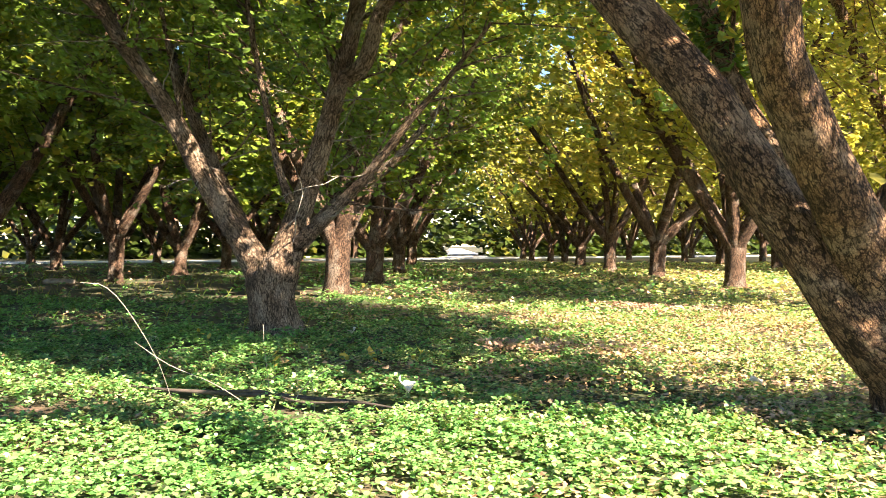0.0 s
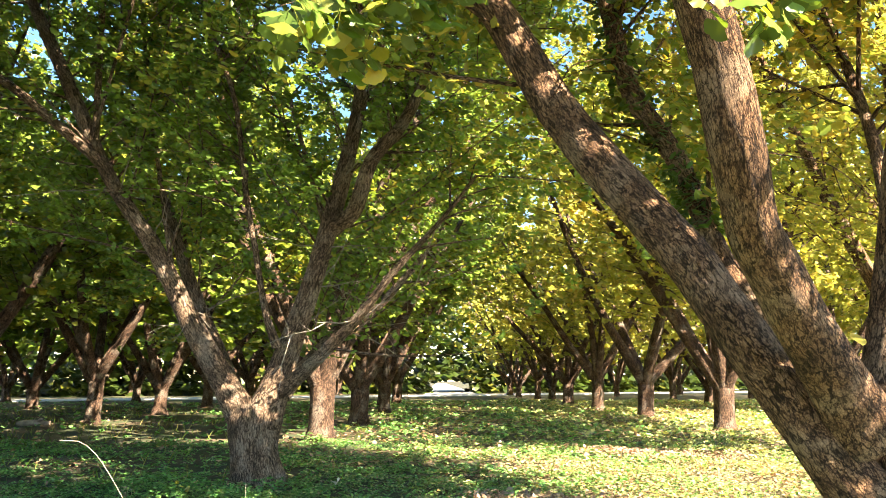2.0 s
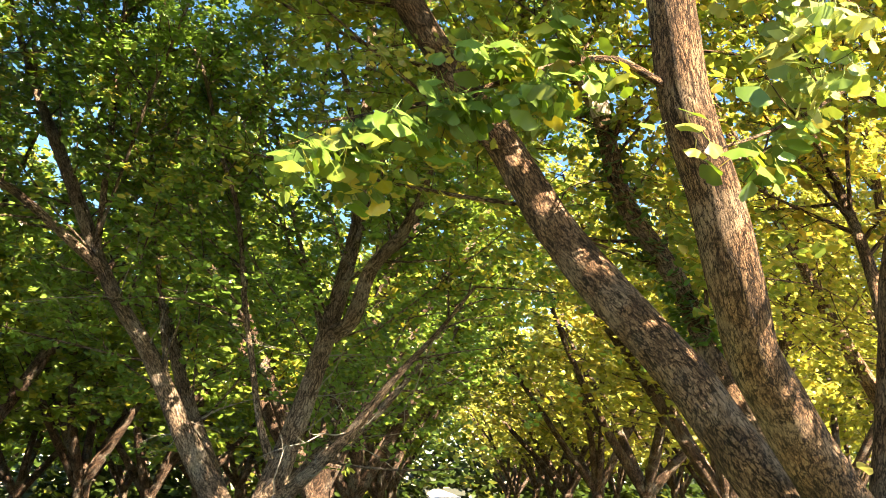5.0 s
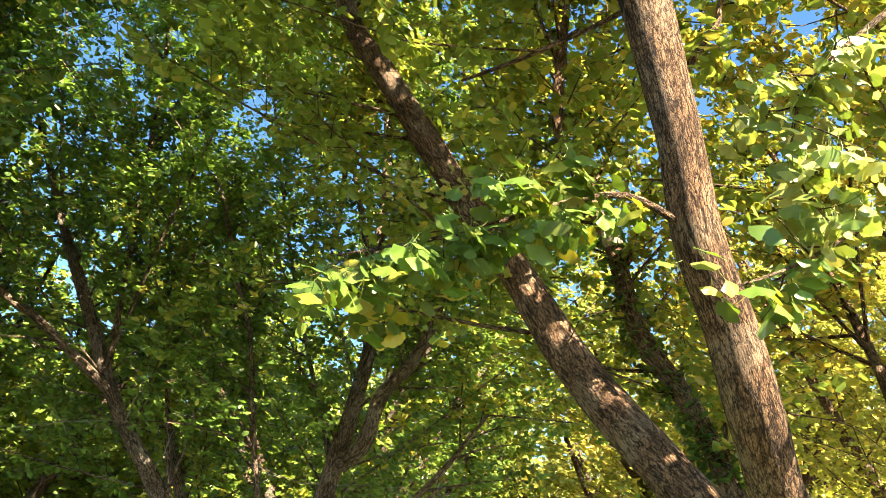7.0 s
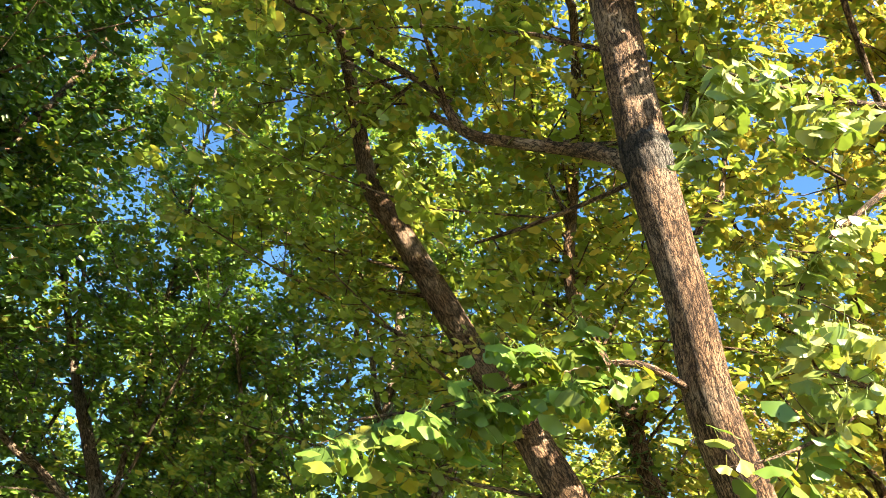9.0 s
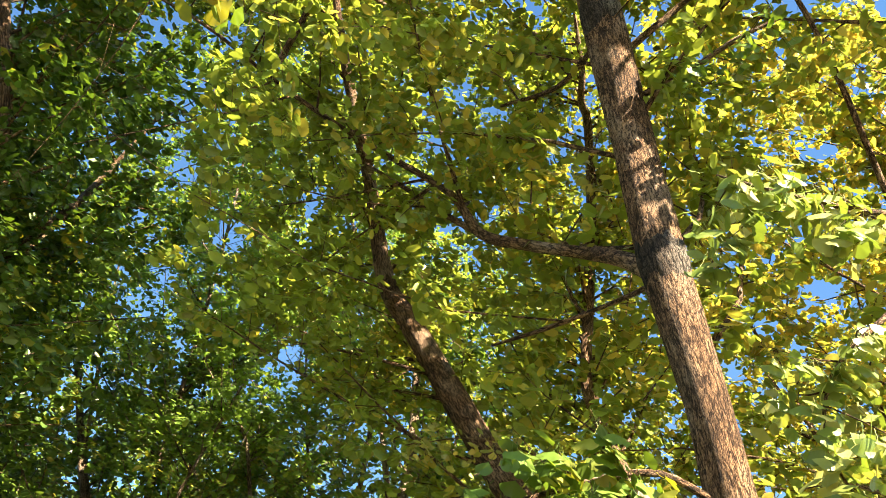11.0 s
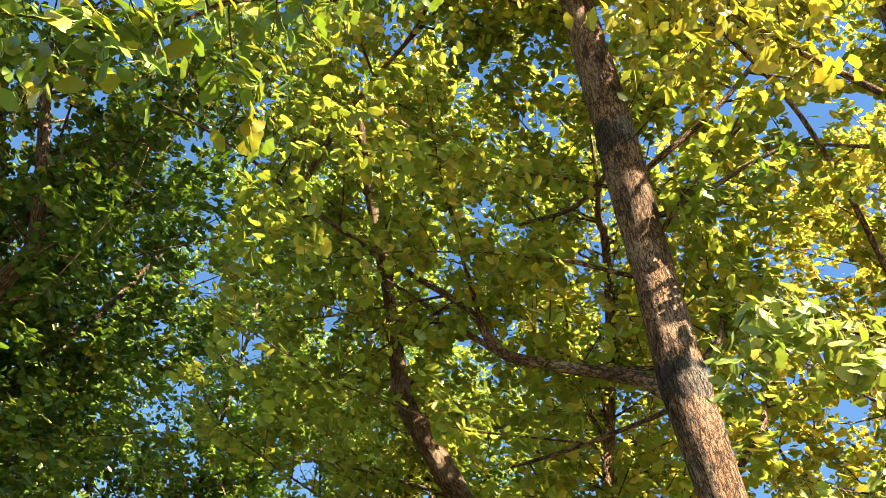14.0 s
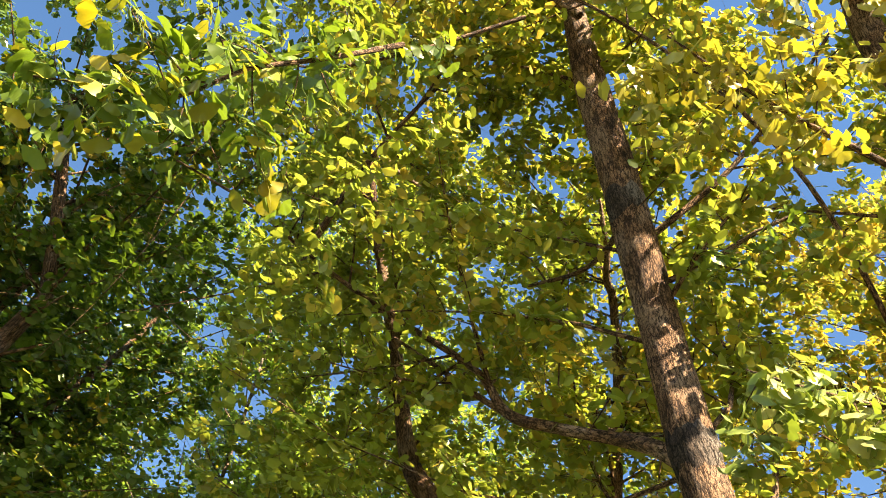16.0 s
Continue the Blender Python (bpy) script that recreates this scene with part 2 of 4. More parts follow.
def tube(line, seg, rough=0.0, flare=0.0, seed=0):
    """Points, corners, sizes and UV of a tapering limb along line (x, y, z, radius); rough: lumps as a share of the radius."""
    line = np.asarray(line, float)
    n = len(line)
    c, r = line[:, :3], np.maximum(line[:, 3], 0.001)
    tang = np.gradient(c, axis=0)
    tang /= np.linalg.norm(tang, axis=1)[:, None] + 1e-9
    u = np.cross(tang[0], (0.3, 1, 0.1))
    frames = []
    for t in tang:
        u = u - t * (u @ t)
        u /= np.linalg.norm(u) + 1e-9
        frames.append((u, np.cross(t, u)))
    along = np.concatenate(([0], np.cumsum(np.linalg.norm(np.diff(c, axis=0), axis=1))))
    ang = np.arange(seg) / seg * 2 * np.pi
    verts = np.zeros((n, seg, 3))
    for i in range(n):
        rad = np.full(seg, r[i])
        if rough:
            for k in range(seg):
                q = Vector((math.cos(ang[k]) * 1.3 + seed, math.sin(ang[k]) * 1.3, along[i] * 1.6))
                q2 = Vector((math.cos(ang[k]) * 4 + seed, math.sin(ang[k]) * 4, along[i] * 3.5))
                rad[k] *= 1 + rough * noise.noise(q) + rough * 0.55 * noise.noise(q2)
        if flare:
            f = max(0.0, 1 - along[i] / 0.45) ** 2
            rad *= 1 + flare * f * (0.6 + 0.5 * np.sin(ang * 4 + seed))
        verts[i] = c[i] + rad[:, None] * (np.cos(ang)[:, None] * frames[i][0] + np.sin(ang)[:, None] * frames[i][1])
    k = np.arange(seg)
    k2 = (k + 1) % seg
    i = np.arange(n - 1)[:, None]
    quads = np.stack([i * seg + k, i * seg + k2, (i + 1) * seg + k2, (i + 1) * seg + k], -1).reshape(-1, 4)
    ru = np.mean(r) * 2 * np.pi / seg
    uv = np.stack([np.stack(np.broadcast_arrays(k * ru, along[:-1, None]), -1), np.stack(np.broadcast_arrays((k + 1) * ru, along[:-1, None]), -1),
                   np.stack(np.broadcast_arrays((k + 1) * ru, along[1:, None]), -1), np.stack(np.broadcast_arrays(k * ru, along[1:, None]), -1)], 2).reshape(-1, 2)
    uv = uv + np.array([seed * 3.7 % 11, seed * 1.3 % 7])
    loops = np.concatenate([quads.ravel(), np.arange(seg) + (n - 1) * seg])
    sizes = np.concatenate([np.full(len(quads), 4), [seg]])
    uv = np.vstack([uv, np.zeros((seg, 2))])
    return verts.reshape(-1, 3), loops, sizes, uv


def joined(pieces):
    """Several (points, corners, sizes, uv) in one."""
    v, l, s, u, off = [], [], [], [], 0
    for a, b, c, d in pieces:
        v.append(a), l.append(b + off), s.append(c), u.append(d)
        off += len(a)
    return np.vstack(v), np.concatenate(l), np.concatenate(s), np.vstack(u)


FAN = np.array([(0, 0, 0), (-0.52, 0.33, 0.04), (-0.24, 0.64, -0.02), (0, 0.57, 0.01), (0.25, 0.64, -0.03), (0.52, 0.32, 0.04)])
FAN_MID = np.array([(0, 0, 0), (-0.53, 0.26, 0.05), (-0.34, 0.60, 0.0), (0.33, 0.61, -0.02), (0.53, 0.25, 0.05)])
FAN_ROUND = np.array([(0, 0, 0), (-0.50, 0.20, 0.05), (-0.49, 0.40, 0.03), (-0.26, 0.62, 0.0), (0.0, 0.60, 0.01), (0.27, 0.61, -0.01), (0.50, 0.39, 0.03), (0.50, 0.19, 0.05)])
FAN_FAR = np.array([(0, 0, 0), (-0.52, 0.42, 0.06), (0, 0.68, -0.03), (0.52, 0.42, 0.06)])


def unit(v):
    return v / (np.linalg.norm(v, axis=-1, keepdims=True) + 1e-9)


def leaf_mesh(name, pos, way, up, size, shape):
    """One mesh of many leaves; each is one face of the given outline."""
    way = unit(way)
    side = unit(np.cross(way, up))
    nrm = np.cross(side, way)
    s = size[:, None, None]
    v = pos[:, None, :] + s * (shape[None, :, 0:1] * side[:, None] + shape[None, :, 1:2] * way[:, None] + shape[None, :, 2:3] * nrm[:, None])
    k = len(shape)
    return mesh_from(name, v.reshape(-1, 3), np.arange(len(pos) * k), np.full(len(pos), k))


def fan_shape(k, stalk=True):
    """Points and triangles of one fan leaf: a domed blade with a wavy, often notched rim, on a thin stalk. It is one wide."""
    rng = np.random.default_rng(30 + k)
    half, notch = 1.05 + 0.2 * rng.random(), 0.02 + 0.12 * rng.random() * (k % 3 != 1)
    dome, curl, wave, lobe = 0.10 + 0.22 * rng.random(), 0.12 * rng.normal(), 0.018 + 0.02 * rng.random(), rng.random() * 6
    pts, tris, m = [(0.0, 0.0, 0.0)], [], 13
    for ring in (0.4, 0.75, 1.0):
        for a in np.linspace(-half, half, m):
            r = 0.60 - 0.05 * abs(a / half) ** 4
            if ring == 1.0:
                r -= notch * math.exp(-(a / 0.10) ** 2)
                r += 0.014 * math.sin(a * 13 + lobe)
            x, y = ring * r * math.sin(a), ring * r * math.cos(a) * 0.92
            pts.append((x, y, -dome * (x * x * 0.9 + y * y) + curl * x * y + wave * ring ** 2 * math.sin(a * 6 + lobe)))
    for i in range(m - 1):
        tris.append((0, 2 + i, 1 + i))
        for b in (1, 1 + m):
            tris += [(b + i, b + i + 1, b + m + i + 1), (b + i, b + m + i + 1, b + m + i)]
    if stalk:
        n = len(pts)
        for t in (0.0, 0.5, 1.0):
            c = np.array((0.06 * t * t, -0.55 * t, 0.10 * t - 0.16 * t * (1 - t)))
            pts += [tuple(c + o) for o in ((-0.011, 0, 0), (0.011, 0, 0), (0, 0, 0.014))]
        for g in (0, 3):
            for i in range(3):
                j = (i + 1) % 3
                tris += [(n + g + i, n + g + j, n + g + 3 + j), (n + g + i, n + g + 3 + j, n + g + 3 + i)]
    return np.array(pts), np.array(tris)


FAN_SHAPES = [fan_shape(k) for k in range(7)]


def fan_mesh(name, pos, way, up, size, rng):
    """One mesh of many domed fan leaves of several shapes."""
    way = unit(way)
    side = unit(np.cross(way, up))
    nrm = np.cross(side, way)
    kind = rng.integers(len(FAN_SHAPES), size=len(pos))
    verts, loops, off = [], [], 0
    for k, (shape, tris) in enumerate(FAN_SHAPES):
        w = kind == k
        if not w.any():
            continue
        v = pos[w, None, :] + size[w, None, None] * (shape[None, :, 0:1] * side[w, None] + shape[None, :, 1:2] * way[w, None] + shape[None, :, 2:3] * nrm[w, None])
        verts.append(v.reshape(-1, 3))
        loops.append((tris[None] + (np.arange(w.sum()) * len(shape))[:, None, None] + off).ravel())
        off += w.sum() * len(shape)
    loops = np.concatenate(loops)
    return mesh_from(name, np.vstack(verts), loops, np.full(len(loops) // 3, 3), smooth=True)


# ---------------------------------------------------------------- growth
# Cones cut through the crowns from the camera's position, to fit the sky it sees: a start, a direction, and how fast
# each widens.
CUT_CONES = [((-0.05, -0.2, 1.3), d, w) for d, w in (
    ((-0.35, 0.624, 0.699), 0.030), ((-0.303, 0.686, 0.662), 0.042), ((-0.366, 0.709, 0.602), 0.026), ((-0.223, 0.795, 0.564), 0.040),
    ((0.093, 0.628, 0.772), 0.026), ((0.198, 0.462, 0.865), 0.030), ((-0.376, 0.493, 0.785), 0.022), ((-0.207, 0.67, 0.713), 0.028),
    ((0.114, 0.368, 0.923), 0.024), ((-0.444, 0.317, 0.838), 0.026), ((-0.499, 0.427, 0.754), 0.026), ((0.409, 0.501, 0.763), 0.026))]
# Gaps cut in the leaves towards the sun, so that it reaches the leaning limb and the forked trunk.
CUT_CONES += [(p, tuple(to_sun), w) for p, w in (((0.82, 4.58, 2.85), 0.21), ((-1.72, 8.8, 1.2), 0.09))]


def outside_cuts(p, rng):
    """Which of the points p stand clear of the cut cones and of the space kept free in the camera's view."""
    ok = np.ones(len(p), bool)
    for start, d, w in CUT_CONES:
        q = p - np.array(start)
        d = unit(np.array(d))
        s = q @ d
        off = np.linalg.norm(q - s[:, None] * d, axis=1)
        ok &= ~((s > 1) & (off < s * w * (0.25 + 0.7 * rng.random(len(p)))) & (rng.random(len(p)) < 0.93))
    x, y, z = p.T
    # Wedges rising from the camera's height, emptied to keep its view clear
    low = (z - 1.1) / np.maximum(y, 0.3)
    ok &= ~((y > -1) & (y < 8.2) & (low < 0.24) & (x < 2.2))
    ok &= ~((y > -1) & (y < 4.4) & (low < 0.45) & (x < 1.3))
    ok &= np.linalg.norm(p - np.array((0, 0, 1.2)), axis=1) > 1.5
    # Box emptied so that the sun reaches the foreground
    ok &= ~((y < 0.9) & (x > 1.0) & (z > 3) & (z < 4.9))
    return ok


def clear_limb_view(p, limbs, rng):
    """Thins the leaves p that stand between the camera's spot and the thick limbs, to keep these in its view."""
    # aisle holds the camera's mean position
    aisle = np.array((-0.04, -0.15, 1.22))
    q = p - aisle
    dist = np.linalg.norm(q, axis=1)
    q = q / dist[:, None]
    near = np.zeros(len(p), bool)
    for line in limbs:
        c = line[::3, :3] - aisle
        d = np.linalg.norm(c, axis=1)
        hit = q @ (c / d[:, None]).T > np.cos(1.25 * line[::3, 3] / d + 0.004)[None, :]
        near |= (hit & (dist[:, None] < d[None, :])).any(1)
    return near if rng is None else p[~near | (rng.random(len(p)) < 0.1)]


def grow(lines, rng, step, reach, first, lift, away=None, thin=0.018):
    """Side branches off lines (x, y, z, radius), every step metres past the share first of each."""
    out = []
    for line in lines:
        line = np.asarray(line)
        seg = np.linalg.norm(np.diff(line[:, :3], axis=0), axis=1)
        along = np.concatenate(([0], np.cumsum(seg)))
        s = along[-1] * first + rng.random() * step
        while s < along[-1]:
            p = np.array([np.interp(s, along, line[:, k]) for k in range(4)])
            i = min(len(line) - 2, int(np.searchsorted(along, s)))
            t = unit(line[i + 1, :3] - line[max(0, i - 1), :3])
            d = rng.normal(size=3)
            d = unit(d - t * (d @ t)) + 0.45 * t + np.array((0, 0, lift))
            if away is not None:
                d = d + np.array(away)
            d = unit(d)
            length = reach * (0.45 + 0.75 * rng.random()) * (1.1 - 0.35 * s / along[-1])
            bend = rng.normal(size=3) * 0.22
            r0 = min(thin, p[3] * 0.6)
            k = np.linspace(0, 1, 5)[:, None]
            pts = p[:3] + d * k * length + (bend + np.array((0, 0, 0.12))) * k ** 2 * length
            out.append(np.hstack([pts, r0 * (1 - 0.8 * k)]))
            s += step * (0.5 + rng.random())
    return out


def rosettes(lines, rng, gap, count, first=0.1):
    """Leaf places along lines: points with several leaves each."""
    pos = []
    for line in lines:
        length = np.linalg.norm(np.diff(line[:, :3], axis=0), axis=1).sum()
        n = max(1, int(length * (1 - first) / gap))
        t = first + (1 - first) * rng.random(n)
        f = t * (len(line) - 1)
        i = np.minimum(f.astype(int), len(line) - 2)
        a = line[i, :3] + (line[i + 1, :3] - line[i, :3]) * (f - i)[:, None]
        pos.append(np.repeat(a, count, axis=0))
    return np.vstack(pos)


LIGHTWARD = np.array((0, 0, 0.8)) + 0.5 * np.array(to_sun)


def leaf_places(pos, rng, size, droop=0.6, stalk=0.05, tilt=0.48):
    """Directions, normals and sizes for leaves that hang round their spurs and turn to the light."""
    n = len(pos)
    a = rng.random(n) * 2 * np.pi
    out = np.stack([np.cos(a), np.sin(a), -droop + tilt * rng.normal(size=n)], 1)
    out = unit(out)
    up = LIGHTWARD + tilt * rng.normal(size=(n, 3))
    return pos + out * stalk * (0.5 + rng.random(n))[:, None], out, up, size * (0.6 + 0.6 * rng.random(n))


def tree_of(name, base, trunk, limbs, leaf, bark, seed, label, step=0.3, reach=1.7, twig_step=0.28, twig_reach=0.55, gap=0.07, count=4,
            size=0.085, shape=FAN, seg=12, first=0.3, rough=0.1, away=None, seen_limbs=0, carve=True, floor_z=1.4, low=(), high=0.0, inside=None):
    """A ginkgo tree: a trunk, its limbs, the twigs, and the crown of leaves. trunk and limbs are lines (x, y, z, radius)."""
    rng = np.random.default_rng(seed)
    base = np.array(base, float)
    root = tagged(new(name), label, "tree", "orchard trees")
    root.location = base
    local = lambda piece: (piece[0] - base, *piece[1:])
    t_line = smooth_line(trunk, 0.06 if seg > 16 else 0.15)
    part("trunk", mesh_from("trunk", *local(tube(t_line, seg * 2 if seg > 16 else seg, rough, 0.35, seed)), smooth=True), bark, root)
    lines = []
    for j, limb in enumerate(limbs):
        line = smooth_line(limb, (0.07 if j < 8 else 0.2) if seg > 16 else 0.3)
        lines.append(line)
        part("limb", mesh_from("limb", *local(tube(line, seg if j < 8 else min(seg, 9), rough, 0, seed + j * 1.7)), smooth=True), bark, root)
    branches = grow(lines, rng, step, reach, first, 0.25, away) + grow([lines[j] for j in low], rng, step, reach * 0.7, 0.05, 0.1, away)
    twigs = grow(branches, rng, twig_step, twig_reach, 0.15, 0.1, None, 0.006)
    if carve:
        keep = outside_cuts(np.array([b[3, :3] for b in branches]), rng)
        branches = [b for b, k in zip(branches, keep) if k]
        keep = outside_cuts(np.array([b[3, :3] for b in twigs]), rng)
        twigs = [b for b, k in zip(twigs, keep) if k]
    # Drop growth that would hide these limbs from the camera
    if seen_limbs:
        branches = [b for b in branches if not clear_limb_view(b[1:, :3], lines[:seen_limbs], None).any()]
        twigs = [b for b in twigs if not clear_limb_view(b[1:, :3], lines[:seen_limbs], None).any()]
    # high: distance the crown keeps from the camera's spot, to fit its view
    if high:
        branches = [b for b in branches if np.linalg.norm(b[:, :3] - np.array((0, 0, 1.2)), axis=1).min() > high - 0.6]
        twigs = [b for b in twigs if np.linalg.norm(b[:, :3] - np.array((0, 0, 1.2)), axis=1).min() > high - 0.4]
    fine = joined([tube(b if seg > 8 else b[::2], 4 if seg > 8 else 3) for b in branches] + ([tube(b[::2], 3) for b in twigs] if seg > 16 else []))
    tagged(part("twig_growth", mesh_from("twig_growth", *local(fine), smooth=True), bark, root), kind="stuff")
    pos = rosettes(branches + twigs, rng, gap, count)
    pos = pos[pos[:, 2] > floor_z + 0.3 * rng.random(len(pos))]
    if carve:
        pos = pos[outside_cuts(pos, rng)]
    if high:
        far = np.linalg.norm(pos - np.array((0, 0, 1.2)), axis=1)
        pos = pos[(far > high) | (pos[:, 0] > 0.7) | (rng.random(len(pos)) < 0.06)]
    if seen_limbs:
        pos = clear_limb_view(pos, lines[:seen_limbs], rng)
    if inside:
        pos = pos[inside(pos)]
    pos, way, up, sz = leaf_places(pos, rng, size)
    near = np.linalg.norm(pos - np.array((0, 0, 1.2)), axis=1) < (5.0 if high else 0)
    if near.any():
        tagged(part("crown", leaf_mesh("crown", (pos - base)[near], way[near], up[near], sz[near] * 1.06, FAN_ROUND), leaf, root), kind="stuff")
    far = ~near
    tagged(part("crown", leaf_mesh("crown", (pos - base)[far], way[far], up[far], sz[far], shape), leaf, root), kind="stuff")
    return root


def random_limbs(rng, base, count, height, spread, r0, fork=0.9):
    """Vase-shaped limbs that leave a low crotch, lean out and rise."""
    limbs = []
    a0 = rng.random() * 6.28
    for j in range(count):
        a = a0 + j * 6.283 / count + rng.normal() * 0.25
        out = np.array((math.cos(a), math.sin(a), 0))
        s = spread * (0.7 + 0.5 * rng.random())
        h = height * (0.8 + 0.3 * rng.random())
        bend = 0.85 + 0.3 * rng.random()
        pts, side = [], np.array((-out[1], out[0], 0)) * rng.normal() * 0.5
        for k in np.linspace(0, 1, 6):
            p = np.array(base) + out * s * k ** bend + side * k * k + np.array((0, 0, fork - 0.12 + (h - fork) * k)) + rng.normal(size=3) * 0.09 * k
            pts.append((*p, r0 * (0.66 - 0.56 * k)))
        limbs.append(pts)
        if rng.random() < 0.8:
            q = pts[2]
            b = a + (0.6 if rng.random() < 0.5 else -0.6)
            w = np.array((math.cos(b), math.sin(b), 0))
            limbs.append([(*(np.array(q[:3]) + w * s * 0.55 * k + np.array((0, 0, (h - q[2]) * 0.85 * k))), q[3] * (0.75 - 0.55 * k)) for k in np.linspace(0, 1, 4)])
    return limbs


# ---------------------------------------------------------------- ground
def ground_height(x, y):
    return 0.035 * np.sin(x * 0.9 + 0.4) * np.sin(y * 0.7) + 0.02 * np.sin(x * 2.3 + y * 1.7)


def build_ground():
    near = np.linspace(-30, 30, 81)
    xs = np.concatenate((np.linspace(-900, -40, 12), near, np.linspace(40, 900, 12)))
    ys = np.concatenate((np.linspace(-900, -30, 12), np.linspace(-25, 62, 117), np.linspace(70, 1500, 14)))
    gx, gy = np.meshgrid(xs, ys)
    fade = np.clip((60 - np.abs(gy)) / 20, 0, 1) * np.clip((32 - np.abs(gx)) / 5, 0, 1)
    v = np.stack([gx, gy, ground_height(gx, gy) * fade], -1).reshape(-1, 3)
    w = len(xs)
    i, j = np.meshgrid(np.arange(len(ys) - 1), np.arange(w - 1), indexing="ij")
    q = np.stack([i * w + j, i * w + j + 1, (i + 1) * w + j + 1, (i + 1) * w + j], -1).reshape(-1, 4)
    me = mesh_from("ground", v, q.ravel(), np.full(len(q), 4), smooth=True)
    me.materials.append(EARTH)
    tagged(new("ground", me), "mossy orchard soil with clover and leaf litter", "ground", kind="structure")


build_ground()


def build_road(a, b, w, label, sink=0.0):
    """A low cambered strip from a to b."""
    bm = bmesh.new()
    a, b = Vector(a), Vector(b)
    side = Vector((b - a).normalized().cross((0, 0, 1))) * w / 2
    n = 40
    rows = []
    for k in range(n + 1):
        c = a.lerp(b, k / n)
        rows.append([bm.verts.new(c + side * s + Vector((0, 0, h - sink))) for s, h in ((-1.1, -0.02), (-0.9, 0.05), (0, 0.08), (0.9, 0.05), (1.1, -0.02))])
    for r, s in zip(rows, rows[1:]):
        for k in range(4):
            bm.faces.new((r[k], s[k], s[k + 1], r[k + 1]))
    me = bpy.data.meshes.new("road")
    bm.to_mesh(me)
    me.materials.append(GRAVEL)
    tagged(new("road", me), label, "road", kind="structure")


build_road((-160, -34, 0), (160, 158, 0), 5.0, "pale sunlit gravel track beyond the trees")
# Made-up strip, laid to give the bright patch at the aisle's end
build_road((1.9, 64.5, 0), (5.0, 330, 0), 4.6, "pale strip added for the bright gap past the orchard", 0.012)


# ---------------------------------------------------------------- the two near trees
def bare_twigs(root, base, limbs, count, seed):
    """Thin dead twigs without leaves, forked, below the crown."""
    rng = np.random.default_rng(seed)
    for k in range(count):
        limb = limbs[rng.integers(len(limbs))]
        p = limb[rng.integers(len(limb))]
        a, length, rise = rng.random() * 6.28, 0.5 + 0.9 * rng.random(), 0.35 * rng.normal() + 0.1
        d = unit(np.array((math.cos(a), 0.6 * math.sin(a) - 0.25, rise)))
        bend = rng.normal(size=3) * 0.25
        t = np.linspace(0, 1, 7)[:, None]
        main = np.hstack([p[:3] + d * t * length + bend * t ** 2 * length + rng.normal(size=(7, 3)) * 0.012, 0.009 * (1 - 0.75 * t)])
        pieces = [tube(main, 5)]
        for j in range(3):
            q = main[2 + j + rng.integers(2)]
            e = unit(d + 0.8 * rng.normal(size=3))
            w = np.linspace(0, 1, 4)[:, None]
            pieces.append(tube(np.hstack([q[:3] + e * w * length * 0.35 + rng.normal(size=3) * 0.06 * w ** 2, q[3] * (0.7 - 0.5 * w)]), 4))
        v, l, s, u = joined(pieces)
        part("bare_twig", mesh_from("bare_twig", v - base, l, s, u, smooth=True), PALE_TWIG, root, "thin leafless grey twig")


